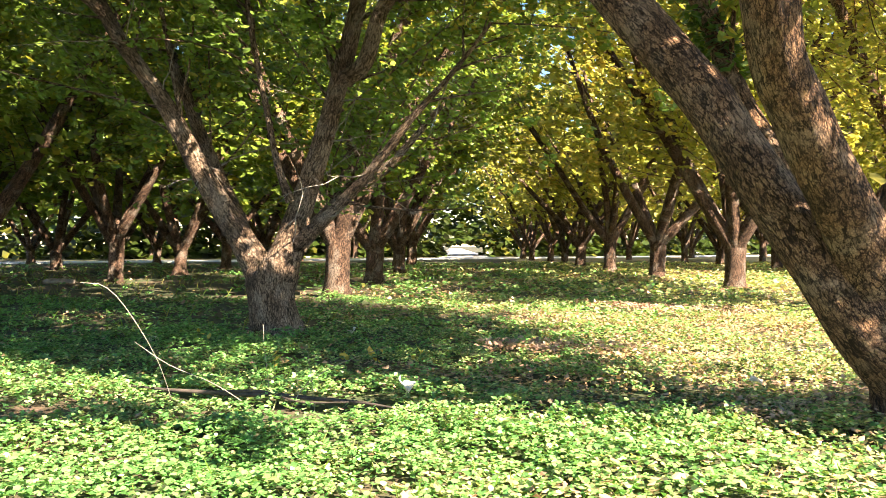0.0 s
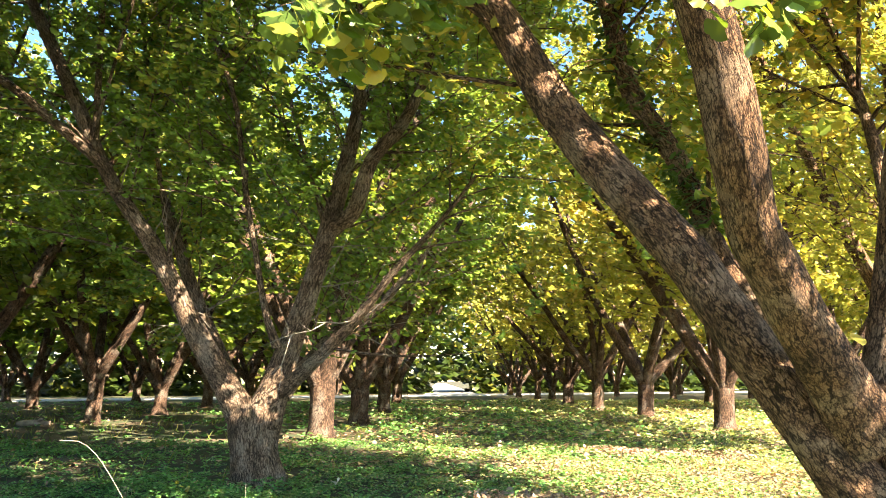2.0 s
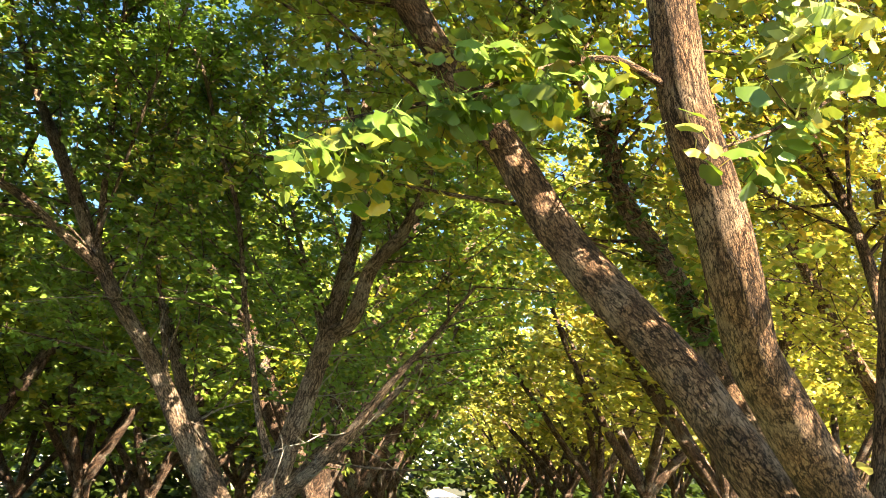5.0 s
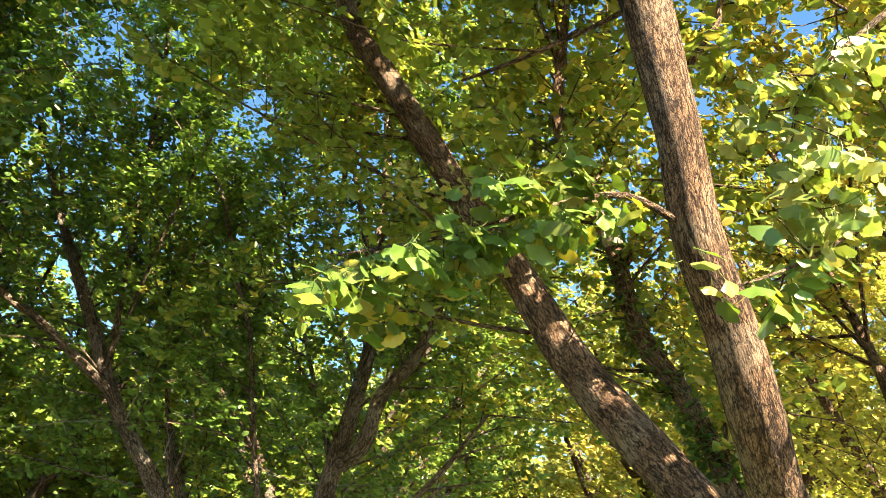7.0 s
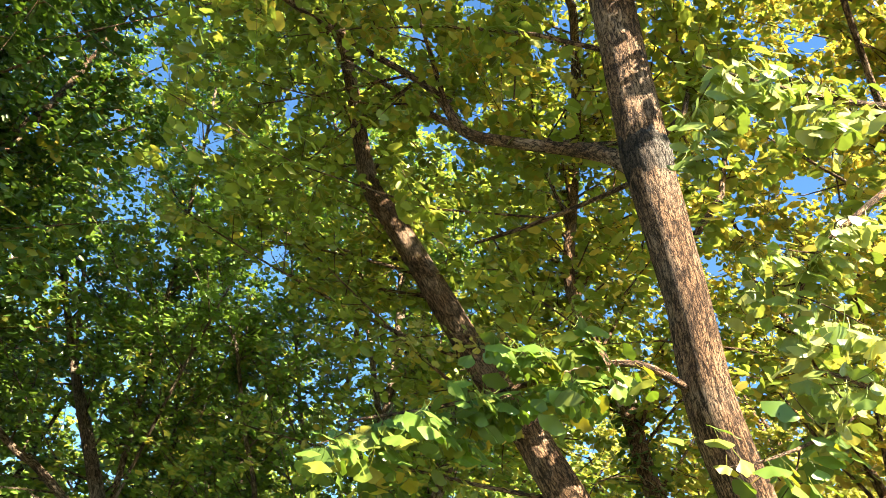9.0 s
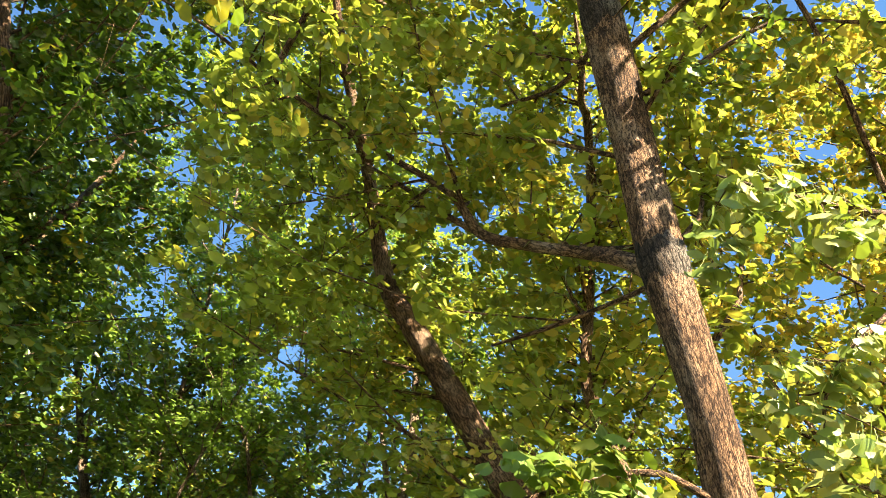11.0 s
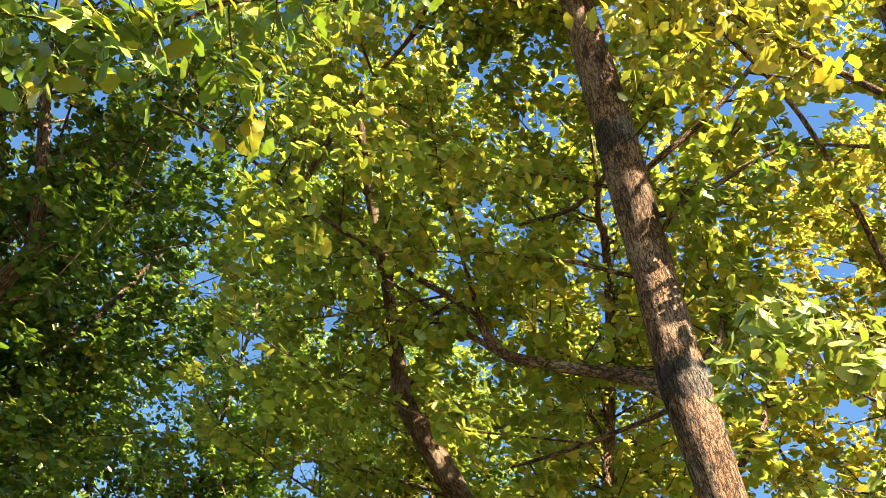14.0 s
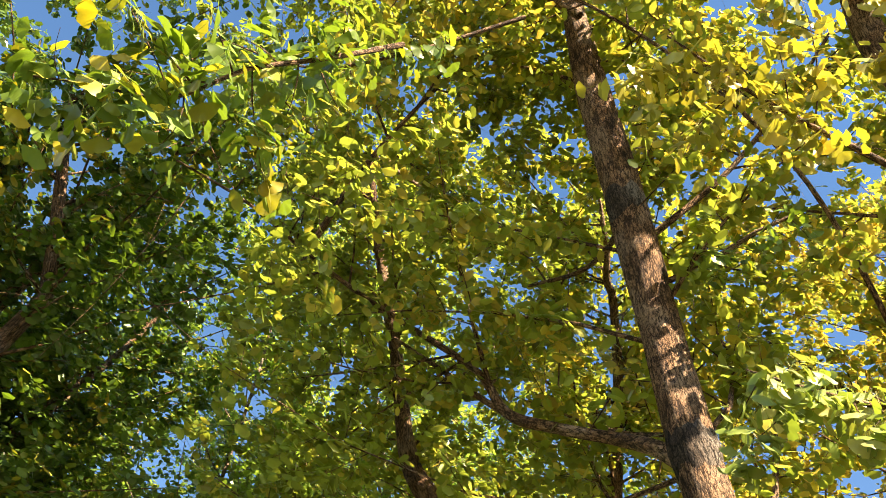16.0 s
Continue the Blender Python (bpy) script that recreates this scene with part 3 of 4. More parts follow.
def near_left_tree():
    trunk = [(-1.90, 9.02, -0.1, 0.33), (-1.92, 9.02, 0.10, 0.285), (-1.95, 9.02, 0.35, 0.265), (-1.96, 9.02, 0.55, 0.285), (-1.95, 9.02, 0.72, 0.30), (-1.95, 9.02, 0.88, 0.24)]
    limbs = [
        [(-2.05, 9, 0.65, 0.193), (-2.29, 8.95, 1.1, 0.147), (-2.63, 8.9, 1.67, 0.127), (-2.93, 8.85, 2.27, 0.107), (-3.16, 8.8, 2.7, 0.094), (-3.53, 8.75, 3.23, 0.083), (-3.85, 8.8, 3.78, 0.078), (-4.22, 8.9, 4.5, 0.081), (-4.67, 9, 5.36, 0.07), (-5.02, 9.1, 6.02, 0.052), (-5.57, 9, 7.36, 0.036)],
        [(-3.66, 8.78, 3.5, 0.064), (-4.08, 8.5, 3.88, 0.054), (-4.57, 8.2, 4.3, 0.046), (-4.77, 8.15, 4.41, 0.044), (-5.27, 7.9, 4.83, 0.028)],
        [(-2.25, 9.15, 0.97, 0.131), (-2.54, 9.4, 1.51, 0.114), (-2.77, 9.6, 1.93, 0.096), (-3.13, 9.9, 2.67, 0.078), (-3.52, 10.2, 3.59, 0.051)],
        [(-1.89, 9, 0.65, 0.2262), (-1.73, 9, 1.1, 0.1679), (-1.53, 9, 1.68, 0.1324), (-1.36, 9, 2.19, 0.1187), (-1.24, 9, 2.64, 0.1098), (-1.02, 9, 3.5, 0.1002), (-0.84, 9, 4.46, 0.0755), (-0.88, 9, 5.1, 0.06724), (-0.79, 9.1, 6.46, 0.06724), (-0.84, 9.2, 7.91, 0.05561), (-0.89, 9.3, 8.31, 0.04048), (-1.11, 9.4, 9.31, 0.02746)],
        [(-1.1, 8.95, 2.88, 0.1001), (-0.86, 8.8, 3.05, 0.0903), (-0.67, 8.7, 3.59, 0.0812), (-0.34, 8.6, 3.97, 0.0721), (-0.12, 8.5, 4.37, 0.0588), (0.01, 8.4, 4.75, 0.0413), (0.23, 8.3, 5.43, 0.0231)],
        [(-1.68, 8.75, 1.49, 0.0546), (-1.82, 8.7, 1.91, 0.03601), (-1.94, 8.65, 2.58, 0.03315), (-2.05, 8.6, 3.18, 0.03016), (-2.22, 8.6, 4.26, 0.02834), (-2.48, 8.6, 5, 0.02639), (-2.75, 8.6, 5.97, 0.0234), (-2.92, 8.6, 6.34, 0.01755)],
        [(-1.61, 8.9, 1.04, 0.0953), (-1.27, 8.7, 1.32, 0.0698), (-0.8, 8.4, 1.75, 0.054), (-0.37, 8.1, 2.25, 0.039), (0.09, 7.9, 2.72, 0.0255), (0.47, 7.7, 3.17, 0.0165)],
        [(-1.73, 9.2, 0.97, 0.131), (-1.53, 9.6, 1.25, 0.096), (-1.16, 10.2, 1.77, 0.08), (-0.71, 10.6, 2.1, 0.06), (-0.03, 11, 2.93, 0.035)],
        [(-1.3, 8.4, 5.36, 0.03), (-1.26, 8.35, 5.87, 0.031), (-1.25, 8.3, 6.74, 0.029), (-1.24, 8.2, 7.8, 0.023)],
        [(-3.9, 8.8, 3.8, 0.02), (-3.2, 8.0, 5.2, 0.018), (-2.6, 7.6, 6.8, 0.014), (-2.3, 7.4, 8.4, 0.01)],
        [(-2.9, 8.85, 2.3, 0.03), (-3.6, 9.6, 5.0, 0.026), (-4.0, 9.8, 7.5, 0.018), (-4.1, 9.6, 9.8, 0.01)],
        [(-1.2, 9.0, 2.8, 0.03), (-2.0, 9.6, 5.5, 0.026), (-2.5, 9.4, 8.0, 0.018), (-2.8, 9.0, 10.0, 0.01)],
        [(-1.0, 9.0, 3.6, 0.03), (-0.4, 8.6, 5.5, 0.022), (0.1, 8.2, 7.4, 0.012)],
        [(-3.85, 8.8, 3.78, 0.04), (-3.75, 8.4, 7.0, 0.03), (-3.7, 7.9, 9.8, 0.02), (-3.8, 7.3, 12.4, 0.01)],
        [(-0.88, 9.0, 5.1, 0.04), (-1.5, 8.6, 8.0, 0.03), (-2.2, 7.8, 10.6, 0.02), (-2.6, 7.3, 12.5, 0.01)],
        [(-5.0, 9.1, 6.0, 0.03), (-5.4, 9.0, 8.0, 0.02), (-5.6, 8.6, 10.0, 0.01)],
        [(-5.27, 7.9, 4.83, 0.025), (-5.6, 7.2, 6.5, 0.018), (-5.6, 6.6, 8.5, 0.01)],
    ]
    root = tree_of("ginkgo_tree", (-1.9, 9.02, 0), trunk, limbs, LEAF_GREEN, BARK_PALE, 11, "green spreading ginkgo tree with a low forked trunk", step=0.17, reach=2.3,
                   twig_step=0.22, twig_reach=0.75, gap=0.075, count=5, size=0.079, shape=FAN_MID, seg=20, first=0.2, rough=0.10, seen_limbs=7)
    low = [np.array([p for p in limb if 1.3 < p[2] < 3.6]) for limb in (limbs[0], limbs[2], limbs[3], limbs[6], limbs[7])]
    bare_twigs(root, np.array((-1.9, 9.02, 0)), low, 30, 19)
    return root


def near_right_tree():
    trunk = [(2.68, 4.3, -0.12, 0.31), (2.65, 4.3, 0.1, 0.28), (2.60, 4.3, 0.35, 0.265), (2.55, 4.29, 0.6, 0.25), (2.52, 4.29, 0.85, 0.22), (2.50, 4.3, 1.0, 0.15)]
    limbs = [
        [(2.515, 4.25, 0.32, 0.2098), (2.265, 4.22, 0.54, 0.173), (2.055, 4.2, 0.81, 0.1546), (1.825, 4.2, 1.14, 0.1463), (1.625, 4.25, 1.47, 0.1426), (1.435, 4.35, 1.82, 0.1398), (1.205, 4.5, 2.17, 0.1362), (1.015, 4.6, 2.44, 0.1398), (0.795, 4.7, 2.8, 0.1343), (0.625, 4.75, 3.13, 0.1205), (0.475, 4.8, 3.43, 0.1159), (0.165, 4.8, 3.9, 0.1086), (-0.165, 4.8, 4.48, 0.1003), (-0.545, 4.8, 5.14, 0.09292), (-0.81, 4.85, 5.64, 0.0782), (-1.02, 4.5, 6.43, 0.05796), (-1.18, 4.1, 6.88, 0.0506), (-1.35, 3.7, 7.43, 0.04232), (-1.49, 3.3, 8.02, 0.023)],
        [(2.258, 4.15, 0.87, 0.2065), (2.032, 3.95, 1.13, 0.1469), (1.768, 3.7, 1.38, 0.1321), (1.576, 3.5, 1.59, 0.1228), (1.396, 3.3, 1.77, 0.1135), (1.2, 2.95, 2.06, 0.1088), (1.093, 2.8, 2.34, 0.1014), (0.9605, 2.65, 2.65, 0.09765), (0.8972, 2.55, 3.09, 0.09114), (0.8028, 2.5, 3.8, 0.1088), (0.72, 2.4, 4.56, 0.1116), (0.5767, 2.15, 5.51, 0.1163), (0.3961, 1.85, 6.42, 0.1107), (0.2876, 1.6, 7.05, 0.0837), (0.18, 1.4, 8.03, 0.05115)],
        [(2.5, 4.3, 0.74, 0.169), (2.56, 4.4, 1.11, 0.141), (2.59, 4.3, 1.68, 0.111), (2.54, 4.1, 2.06, 0.102), (2.51, 3.9, 2.45, 0.097), (2.58, 3.4, 3.35, 0.087), (2.72, 3, 4.28, 0.089), (2.53, 2.4, 5.13, 0.085), (2.19, 1.6, 5.85, 0.092), (2.06, 1.4, 6.32, 0.094), (1.94, 1.1, 6.76, 0.073)],
        [(0.81, 2.49, 3.66, 0.045), (0.67, 2.57, 3.87, 0.042), (0.51, 2.8, 4.13, 0.034), (0.23, 3, 4.36, 0.033), (-0.04, 3.2, 4.63, 0.033), (-0.25, 3.3, 5.08, 0.0248), (-0.71, 3.4, 5.55, 0.021), (-1.12, 3.2, 5.67, 0.018), (-1.48, 2.9, 5.7, 0.0142), (-1.8, 2.4, 5.54, 0.0105), (-2.13, 2, 5.35, 0.0067)],
        [(-0.02, 3.2, 4.61, 0.0204), (-0.28, 3.4, 4.99, 0.0198), (-0.55, 3.6, 5.41, 0.0168), (-0.97, 3.9, 6.04, 0.012)],
        [(2.35, 4.6, 1.05, 0.1035), (2.02, 5.2, 1.84, 0.0765), (1.83, 5.6, 2.72, 0.0792), (1.59, 5.8, 3.28, 0.0792), (1.5, 5.9, 3.69, 0.0756), (1.41, 5.9, 4.17, 0.0729), (1.16, 5.9, 4.83, 0.051), (1, 5.9, 5.42, 0.0528), (1.08, 5.9, 6.42, 0.0564), (1.16, 5.7, 7.69, 0.0546), (1.12, 5.3, 8.51, 0.048), (1.01, 5, 8.5, 0.0408), (0.99, 4.7, 8.68, 0.0342), (0.88, 4.3, 9.1, 0.0192)],
        [(0.78, 2.51, 3.7, 0.015), (0.63, 2.8, 3.81, 0.012), (0.33, 3.1, 3.86, 0.012), (0.05, 3.4, 3.95, 0.008)],
        [(0.59, 2.22, 5.26, 0.016), (0.4, 2.7, 5.46, 0.016), (0.06, 3, 5.64, 0.011)],
        # Two overhead limbs mostly out of view, added to shade left crowns and limbs
        [(0.3, 1.5, 6.8, 0.03), (-1.0, 1.2, 8.2, 0.02), (-2.4, 1.2, 9.2, 0.015), (-3.6, 1.6, 10.0, 0.01)],
        [(1.9, 1.6, 4.9, 0.03), (2.4, 0.7, 6.2, 0.024), (2.8, 0.1, 7.4, 0.016), (3.0, -0.3, 8.6, 0.01)],
        [(2.35, 3.0, 4.3, 0.02), (1.5, 1.9, 5.6, 0.014), (0.2, 1.3, 6.6, 0.011), (-1.2, 1.2, 7.2, 0.009), (-2.4, 1.3, 7.8, 0.006)],
        [(2.4, 3.3, 3.6, 0.03), (3.0, 3.4, 4.8, 0.022), (3.4, 3.3, 6.2, 0.016), (3.5, 3.1, 7.6, 0.01)],
        [(2.6, 4.4, 1.0, 0.05), (3.6, 5.2, 3.2, 0.035), (4.6, 5.6, 5.6, 0.028), (4.9, 5.4, 8.2, 0.02), (4.6, 5.0, 9.6, 0.01)],
        [(-1.51, 3.30, 8.02, 0.025), (-0.9, 4.4, 9.0, 0.018), (-1.6, 5.0, 10.4, 0.01)],
        [(-1.51, 3.30, 8.02, 0.025), (-1.9, 3.8, 8.8, 0.018), (-3.0, 4.0, 10.2, 0.01)],
        [(2.6, 4.4, 1.0, 0.06), (3.1, 5.2, 2.6, 0.045), (3.3, 6.2, 4.4, 0.035), (3.2, 6.8, 6.4, 0.02)],
        [(-1.43, 2.78, 5.76, 0.025), (-1.19, 2.5, 6.24, 0.02), (-0.83, 2.19, 6.69, 0.016), (-0.41, 1.88, 7.18, 0.01)],
        [(3.3, 6.2, 4.4, 0.022), (2.6, 5.6, 5.6, 0.016), (2.0, 5.2, 6.8, 0.011), (1.6, 4.9, 7.8, 0.006)],
        # Four sun-side limbs mostly out of view, added to shade the leaning limbs
        [(2.55, 3.6, 3.0, 0.05), (3.3, 2.6, 4.3, 0.035), (4.1, 1.8, 5.6, 0.025), (4.6, 1.2, 6.8, 0.012)],
        [(2.6, 4.3, 1.68, 0.05), (3.6, 3.7, 3.2, 0.04), (4.6, 3.3, 4.6, 0.03), (5.4, 3.0, 6.0, 0.012)],
        [(3.3, 2.6, 4.3, 0.03), (3.7, 1.9, 4.1, 0.022), (4.1, 1.2, 4.0, 0.016), (4.6, 0.5, 4.1, 0.01)],
        [(3.6, 3.7, 3.2, 0.03), (4.0, 2.7, 3.3, 0.022), (4.3, 1.8, 3.4, 0.016), (4.7, 1.0, 3.6, 0.01)],
        [(0.85, 2.66, 5.82, 0.025), (1.43, 2.43, 6.4, 0.02), (1.91, 1.98, 6.91, 0.016), (2.23, 1.66, 7.36, 0.01)],
    ]
    root = tree_of("ginkgo_tree", (2.58, 4.3, 0), trunk, limbs, LEAF_TURNING, BARK, 23, "yellow-green ginkgo tree with thick leaning limbs", step=0.16, reach=2.2,
                   twig_step=0.2, twig_reach=0.7, gap=0.08, count=7, size=0.076, shape=FAN_MID, seg=24, first=0.34, rough=0.09, away=(-0.15, 0.3, 0.15), seen_limbs=6, low=(5,), high=3.9, inside=lambda p: ((p[:, 0] > -0.45 * p[:, 1] - 0.55) | (p[:, 2] > 8.2)) & ((p[:, 1] > 0.6) | (np.sin(p[:, 0] * 91.7 + p[:, 1] * 47.3) > 0.1)))
    stem = smooth_line(limbs[5], 0.06)
    stem = stem[(stem[:, 2] > 2.2) & (stem[:, 2] < 4.4)]
    rng = np.random.default_rng(61)
    i = (rng.random(900) ** 1.5 * len(stem)).astype(int)
    turn = rng.random(900) * 6.28
    out = np.stack([np.cos(turn), np.sin(turn), -0.5 + 0.3 * rng.normal(size=900)], 1)
    ivy = leaf_mesh("ivy", stem[i, :3] + out * (stem[i, 3:4] + 0.06 * rng.random((900, 1))) - np.array((2.58, 4.3, 0)), out + 0.4 * rng.normal(size=(900, 3)),
                    np.array((0, 0, 1.0)) + 0.5 * rng.normal(size=(900, 3)), 0.05 + 0.03 * rng.random(900), FAN_MID)
    tagged(part("ivy", ivy, LEAF_DEEP_SHADE, root, "small dark green leaves clothing a stem"), kind="stuff")
    limb = smooth_line(limbs[1], 0.06)
    for z in (3.80, 5.42):
        i = int(np.argmin(np.abs(limb[:, 2] - z)))
        ring = limb[i - 2:i + 3].copy()
        ring[:, 3] *= np.array((0.97, 1.05, 1.09, 1.05, 0.97))
        v, l, s, u = tube(ring, 24, 0.12, 0, z)
        part("bark_collar", mesh_from("bark_collar", v - np.array((2.58, 4.3, 0)), l, s, u, smooth=True), BARK_COLLAR, root, "dark rough ring of bark")
    base = np.array((2.58, 4.3, 0))
    stub = smooth_line([(1.41, 5.86, 4.17, 0.074), (1.39, 5.84, 4.25, 0.08), (1.37, 5.82, 4.32, 0.07)], 0.04)
    v, l, s, u = tube(stub, 14, 0.25, 0, 5.0)
    v[-14:, 2] += 0.15 * rng.random(14) - 0.04
    part("broken_stub", mesh_from("broken_stub", v - base, l, s, u), TORN_WOOD, root, "pale torn end of a broken stem")
    for twig in ([(0.72, 4.57, 2.81, 0.012), (0.776, 4.544, 2.887, 0.011), (0.855, 4.494, 3.009, 0.009), (1.044, 4.476, 3.044, 0.008), (1.222, 4.493, 2.994, 0.006), (1.509, 4.566, 2.794, 0.003)],
                 [(0.776, 4.544, 2.887, 0.007), (0.871, 4.535, 2.904, 0.006), (0.987, 4.527, 2.919, 0.003)],
                 [(1.6, 3.55, 2.19, 0.010), (1.957, 3.768, 2.207, 0.008), (2.101, 3.794, 2.135, 0.007), (2.275, 3.844, 1.999, 0.004)],
                 [(2.02, 3.78, 2.18, 0.007), (2.103, 3.84, 2.018, 0.006), (2.19, 3.862, 1.958, 0.003)]):
        v, l, s, u = tube(smooth_line(twig, 0.05) * np.array((1, 1, 1, 0.42)), 6, 0.15)
        part("bare_twig", mesh_from("bare_twig", v - base, l, s, u, smooth=True), BARK, root, "thin leafless brown twig")
    hanging_branches(root, base, [smooth_line(limbs[0], 0.06), smooth_line(limbs[1], 0.06)])
    return root


def fan_meshes(material):
    """The fan leaves with a stalk, as meshes to share."""
    out = []
    for pts, tris in FAN_SHAPES:
        me = mesh_from("leaf", pts, tris.ravel(), np.full(len(tris), 3), smooth=True)
        me.materials.append(material)
        out.append(me)
    return out


def hanging_branches(root, base, thick):
    """Low leafy branches whose leaves can be told apart, each leaf a piece of its own."""
    rng = np.random.default_rng(8)
    # "pale" sprays carry the colour lightened for sunshine
    kinds = {"green": (fan_meshes(LEAF_NEAR), LEAF_SPRAY), "gold": (fan_meshes(LEAF_GOLD), LEAF_GOLD_SPRAY), "pale": (fan_meshes(LEAF_LIT), LEAF_LIT_SPRAY)}
    for line, leaves, size, spread, clear, tint in (
        ([(0.91, 2.64, 2.69, 0.018), (0.64, 2.45, 2.71, 0.014), (0.4, 2.45, 2.67, 0.013), (0.15, 2.45, 2.58, 0.01), (-0.09, 2.4, 2.48, 0.008), (-0.4, 2.35, 2.39, 0.005)], 190, 0.112, 0.32, False, "green"),
        ([(0.66, 2.34, 4.78, 0.019), (0.98, 2.2, 4.89, 0.016), (1.2, 2, 4.91, 0.013), (1.45, 1.9, 5, 0.009)], 40, 0.085, 0.35, True, "green"),
        ([(-0.61, 0.95, 4.62, 0.014), (-0.8, 0.78, 3.99, 0.01), (-0.97, 0.69, 3.64, 0.008), (-1.1, 0.67, 3.35, 0.006), (-1.26, 0.59, 3.24, 0.004), (-1.39, 0.52, 3.13, 0.003)], 140, 0.108, 0.40, False, "green"),
        ([(1.46, 1.29, 4.37, 0.016), (1.07, 1.09, 4.29, 0.012), (0.76, 0.92, 4.24, 0.008), (0.44, 0.71, 4.17, 0.004)], 120, 0.095, 0.46, True, "gold"),
        ([(1.47, 1.72, 3.35, 0.014), (1.18, 1.58, 3.22, 0.01), (0.99, 1.54, 3.22, 0.007), (0.7, 1.49, 3.26, 0.004)], 120, 0.095, 0.36, True, "pale"),
        ([(1.52, 1.85, 3.19, 0.014), (1.24, 1.81, 2.94, 0.01), (1.06, 1.85, 2.76, 0.007), (1, 1.91, 2.52, 0.005), (1.09, 1.91, 2.31, 0.003)], 150, 0.095, 0.36, True, "pale"),
        ([(0.56, 4.11, 3.57, 0.006), (0.21, 4.02, 3.68, 0.005), (-0.06, 3.97, 3.69, 0.004), (-0.43, 3.99, 3.63, 0.003)], 50, 0.075, 0.18, False, "gold"),
        ([(0.65, 3.15, 4.94, 0.006), (0.64, 2.98, 4.95, 0.004), (0.55, 2.95, 5, 0.003)], 10, 0.09, 0.07, False, "gold"),
        ([(-0.08, 1.05, 5.36, 0.012), (-0.59, 1.11, 4.99, 0.009), (-1.03, 1.1, 4.68, 0.006), (-1.36, 0.89, 4.43, 0.004)], 110, 0.098, 0.32, True, "green"),
        ([(1.75, 1.1, 4.45, 0.014), (1.45, 0.76, 4.36, 0.010), (1.15, 0.52, 4.3, 0.007), (0.8, 0.36, 4.24, 0.004)], 120, 0.098, 0.44, True, "gold"),
        ([(1.31, 2.1, 2.44, 0.008), (0.98, 1.9, 2.2, 0.006), (0.76, 1.86, 2.1, 0.004), (0.66, 1.85, 2.08, 0.003)], 22, 0.105, 0.16, False, "green"),
    ):
        fans, spray_leaf = kinds[tint]
        line = smooth_line(line, 0.08)
        twigs = grow([line], rng, 0.09, spread, 0.3, -0.1, None, 0.004)
        branch = part("branch", mesh_from("branch", *[(p - base if i == 0 else p) for i, p in enumerate(joined([tube(line, 7, 0.08)] + [tube(t, 4) for t in twigs]))], smooth=True), BARK, root)
        pos = rosettes(twigs + [line], rng, 0.02, 1, 0.25)
        # Thin the spray where it covers the thick limbs in the camera's view
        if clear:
            pos = clear_limb_view(pos, thick, rng)
        pos = pos[rng.permutation(len(pos))[:leaves]]
        pos, way, up, sz = leaf_places(pos, rng, size, 2.2 if tint == "pale" else 1.25, 0.05, 0.36)
        more = rosettes(twigs + [line], rng, 0.008, 1, 0.2)
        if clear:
            more = clear_limb_view(more, thick, rng)
        more = more[rng.permutation(len(more))[:int(leaves * 1.3)]]
        m_pos, m_way, m_up, m_size = leaf_places(more, rng, size * 0.85, 1.1, 0.1, 0.40)
        tagged(part("spray", fan_mesh("spray", m_pos - base, m_way, m_up, m_size, rng), spray_leaf, branch), kind="stuff")
        for p, d, u, s in zip(pos, way, up, sz):
            side = unit(np.cross(d, u))
            nrm = np.cross(side, d)
            ob = new("leaf", fans[rng.integers(len(fans))])
            ob.parent = branch
            m = Matrix((side, d, nrm)).transposed().to_4x4()
            ob.matrix_basis = Matrix.Translation(p - base) @ m @ Matrix.Scale(s, 4)


def side_trees():
    """Trees whose trunks stand beside the way; their crowns reach over it."""
    limbs = [
        [(-6.57, 5.4, 0.6, 0.16), (-6.1, 5.1, 2.0, 0.14), (-5.2, 4.5, 3.8, 0.12), (-4.6, 4.15, 4.8, 0.105), (-4.19, 4, 5.41, 0.097), (-4.15, 4, 5.81, 0.079), (-4, 3.9, 6.23, 0.067), (-4.09, 3.6, 6.72, 0.06), (-4.32, 3.2, 7.54, 0.048), (-4.45, 2.9, 8.13, 0.028)],
    ]
    rng = np.random.default_rng(31)
    b = np.array((-6.6, 5.4, 0))
    limbs += random_limbs(rng, b, 4, 10.0, 3.2, 0.22)
    trunk = [(-6.6, 5.4, -0.1, 0.25), (-6.6, 5.4, 0.3, 0.23), (-6.58, 5.4, 0.62, 0.235), (-6.57, 5.4, 0.8, 0.18)]
    tree_of("ginkgo_tree", b, trunk, limbs, LEAF_DEEP_SHADE, BARK, 41, "green ginkgo tree standing beside the aisle", step=0.2, reach=2.3, twig_step=0.25, twig_reach=0.75,
            gap=0.068, count=5, size=0.095, seen_limbs=1, shape=FAN_MID, seg=12, first=0.3)
    for (x, y), seed, leaf in (((-9.2, 10.0), 51, LEAF_DEEP_SHADE), ((7.6, 11.6), 52, LEAF_YELLOW)):
        b = np.array((x, y, 0))
        limbs = random_limbs(np.random.default_rng(seed), b, 5, 8.6, 3.4, 0.24)
        trunk = [(x, y, -0.1, 0.27), (x, y, 0.3, 0.235), (x + 0.02, y, 0.75, 0.235), (x + 0.03, y, 1.0, 0.2)]
        tree_of("ginkgo_tree", b, trunk, limbs, leaf, BARK, seed, "yellowing ginkgo tree beside the aisle" if leaf is LEAF_YELLOW else "green ginkgo tree beside the aisle",
                step=0.25, reach=2.4, twig_step=0.28, twig_reach=0.8, gap=0.09, count=4, size=0.105, shape=FAN_FAR, seg=12, first=0.25)


near_left_tree()
near_right_tree()
side_trees()


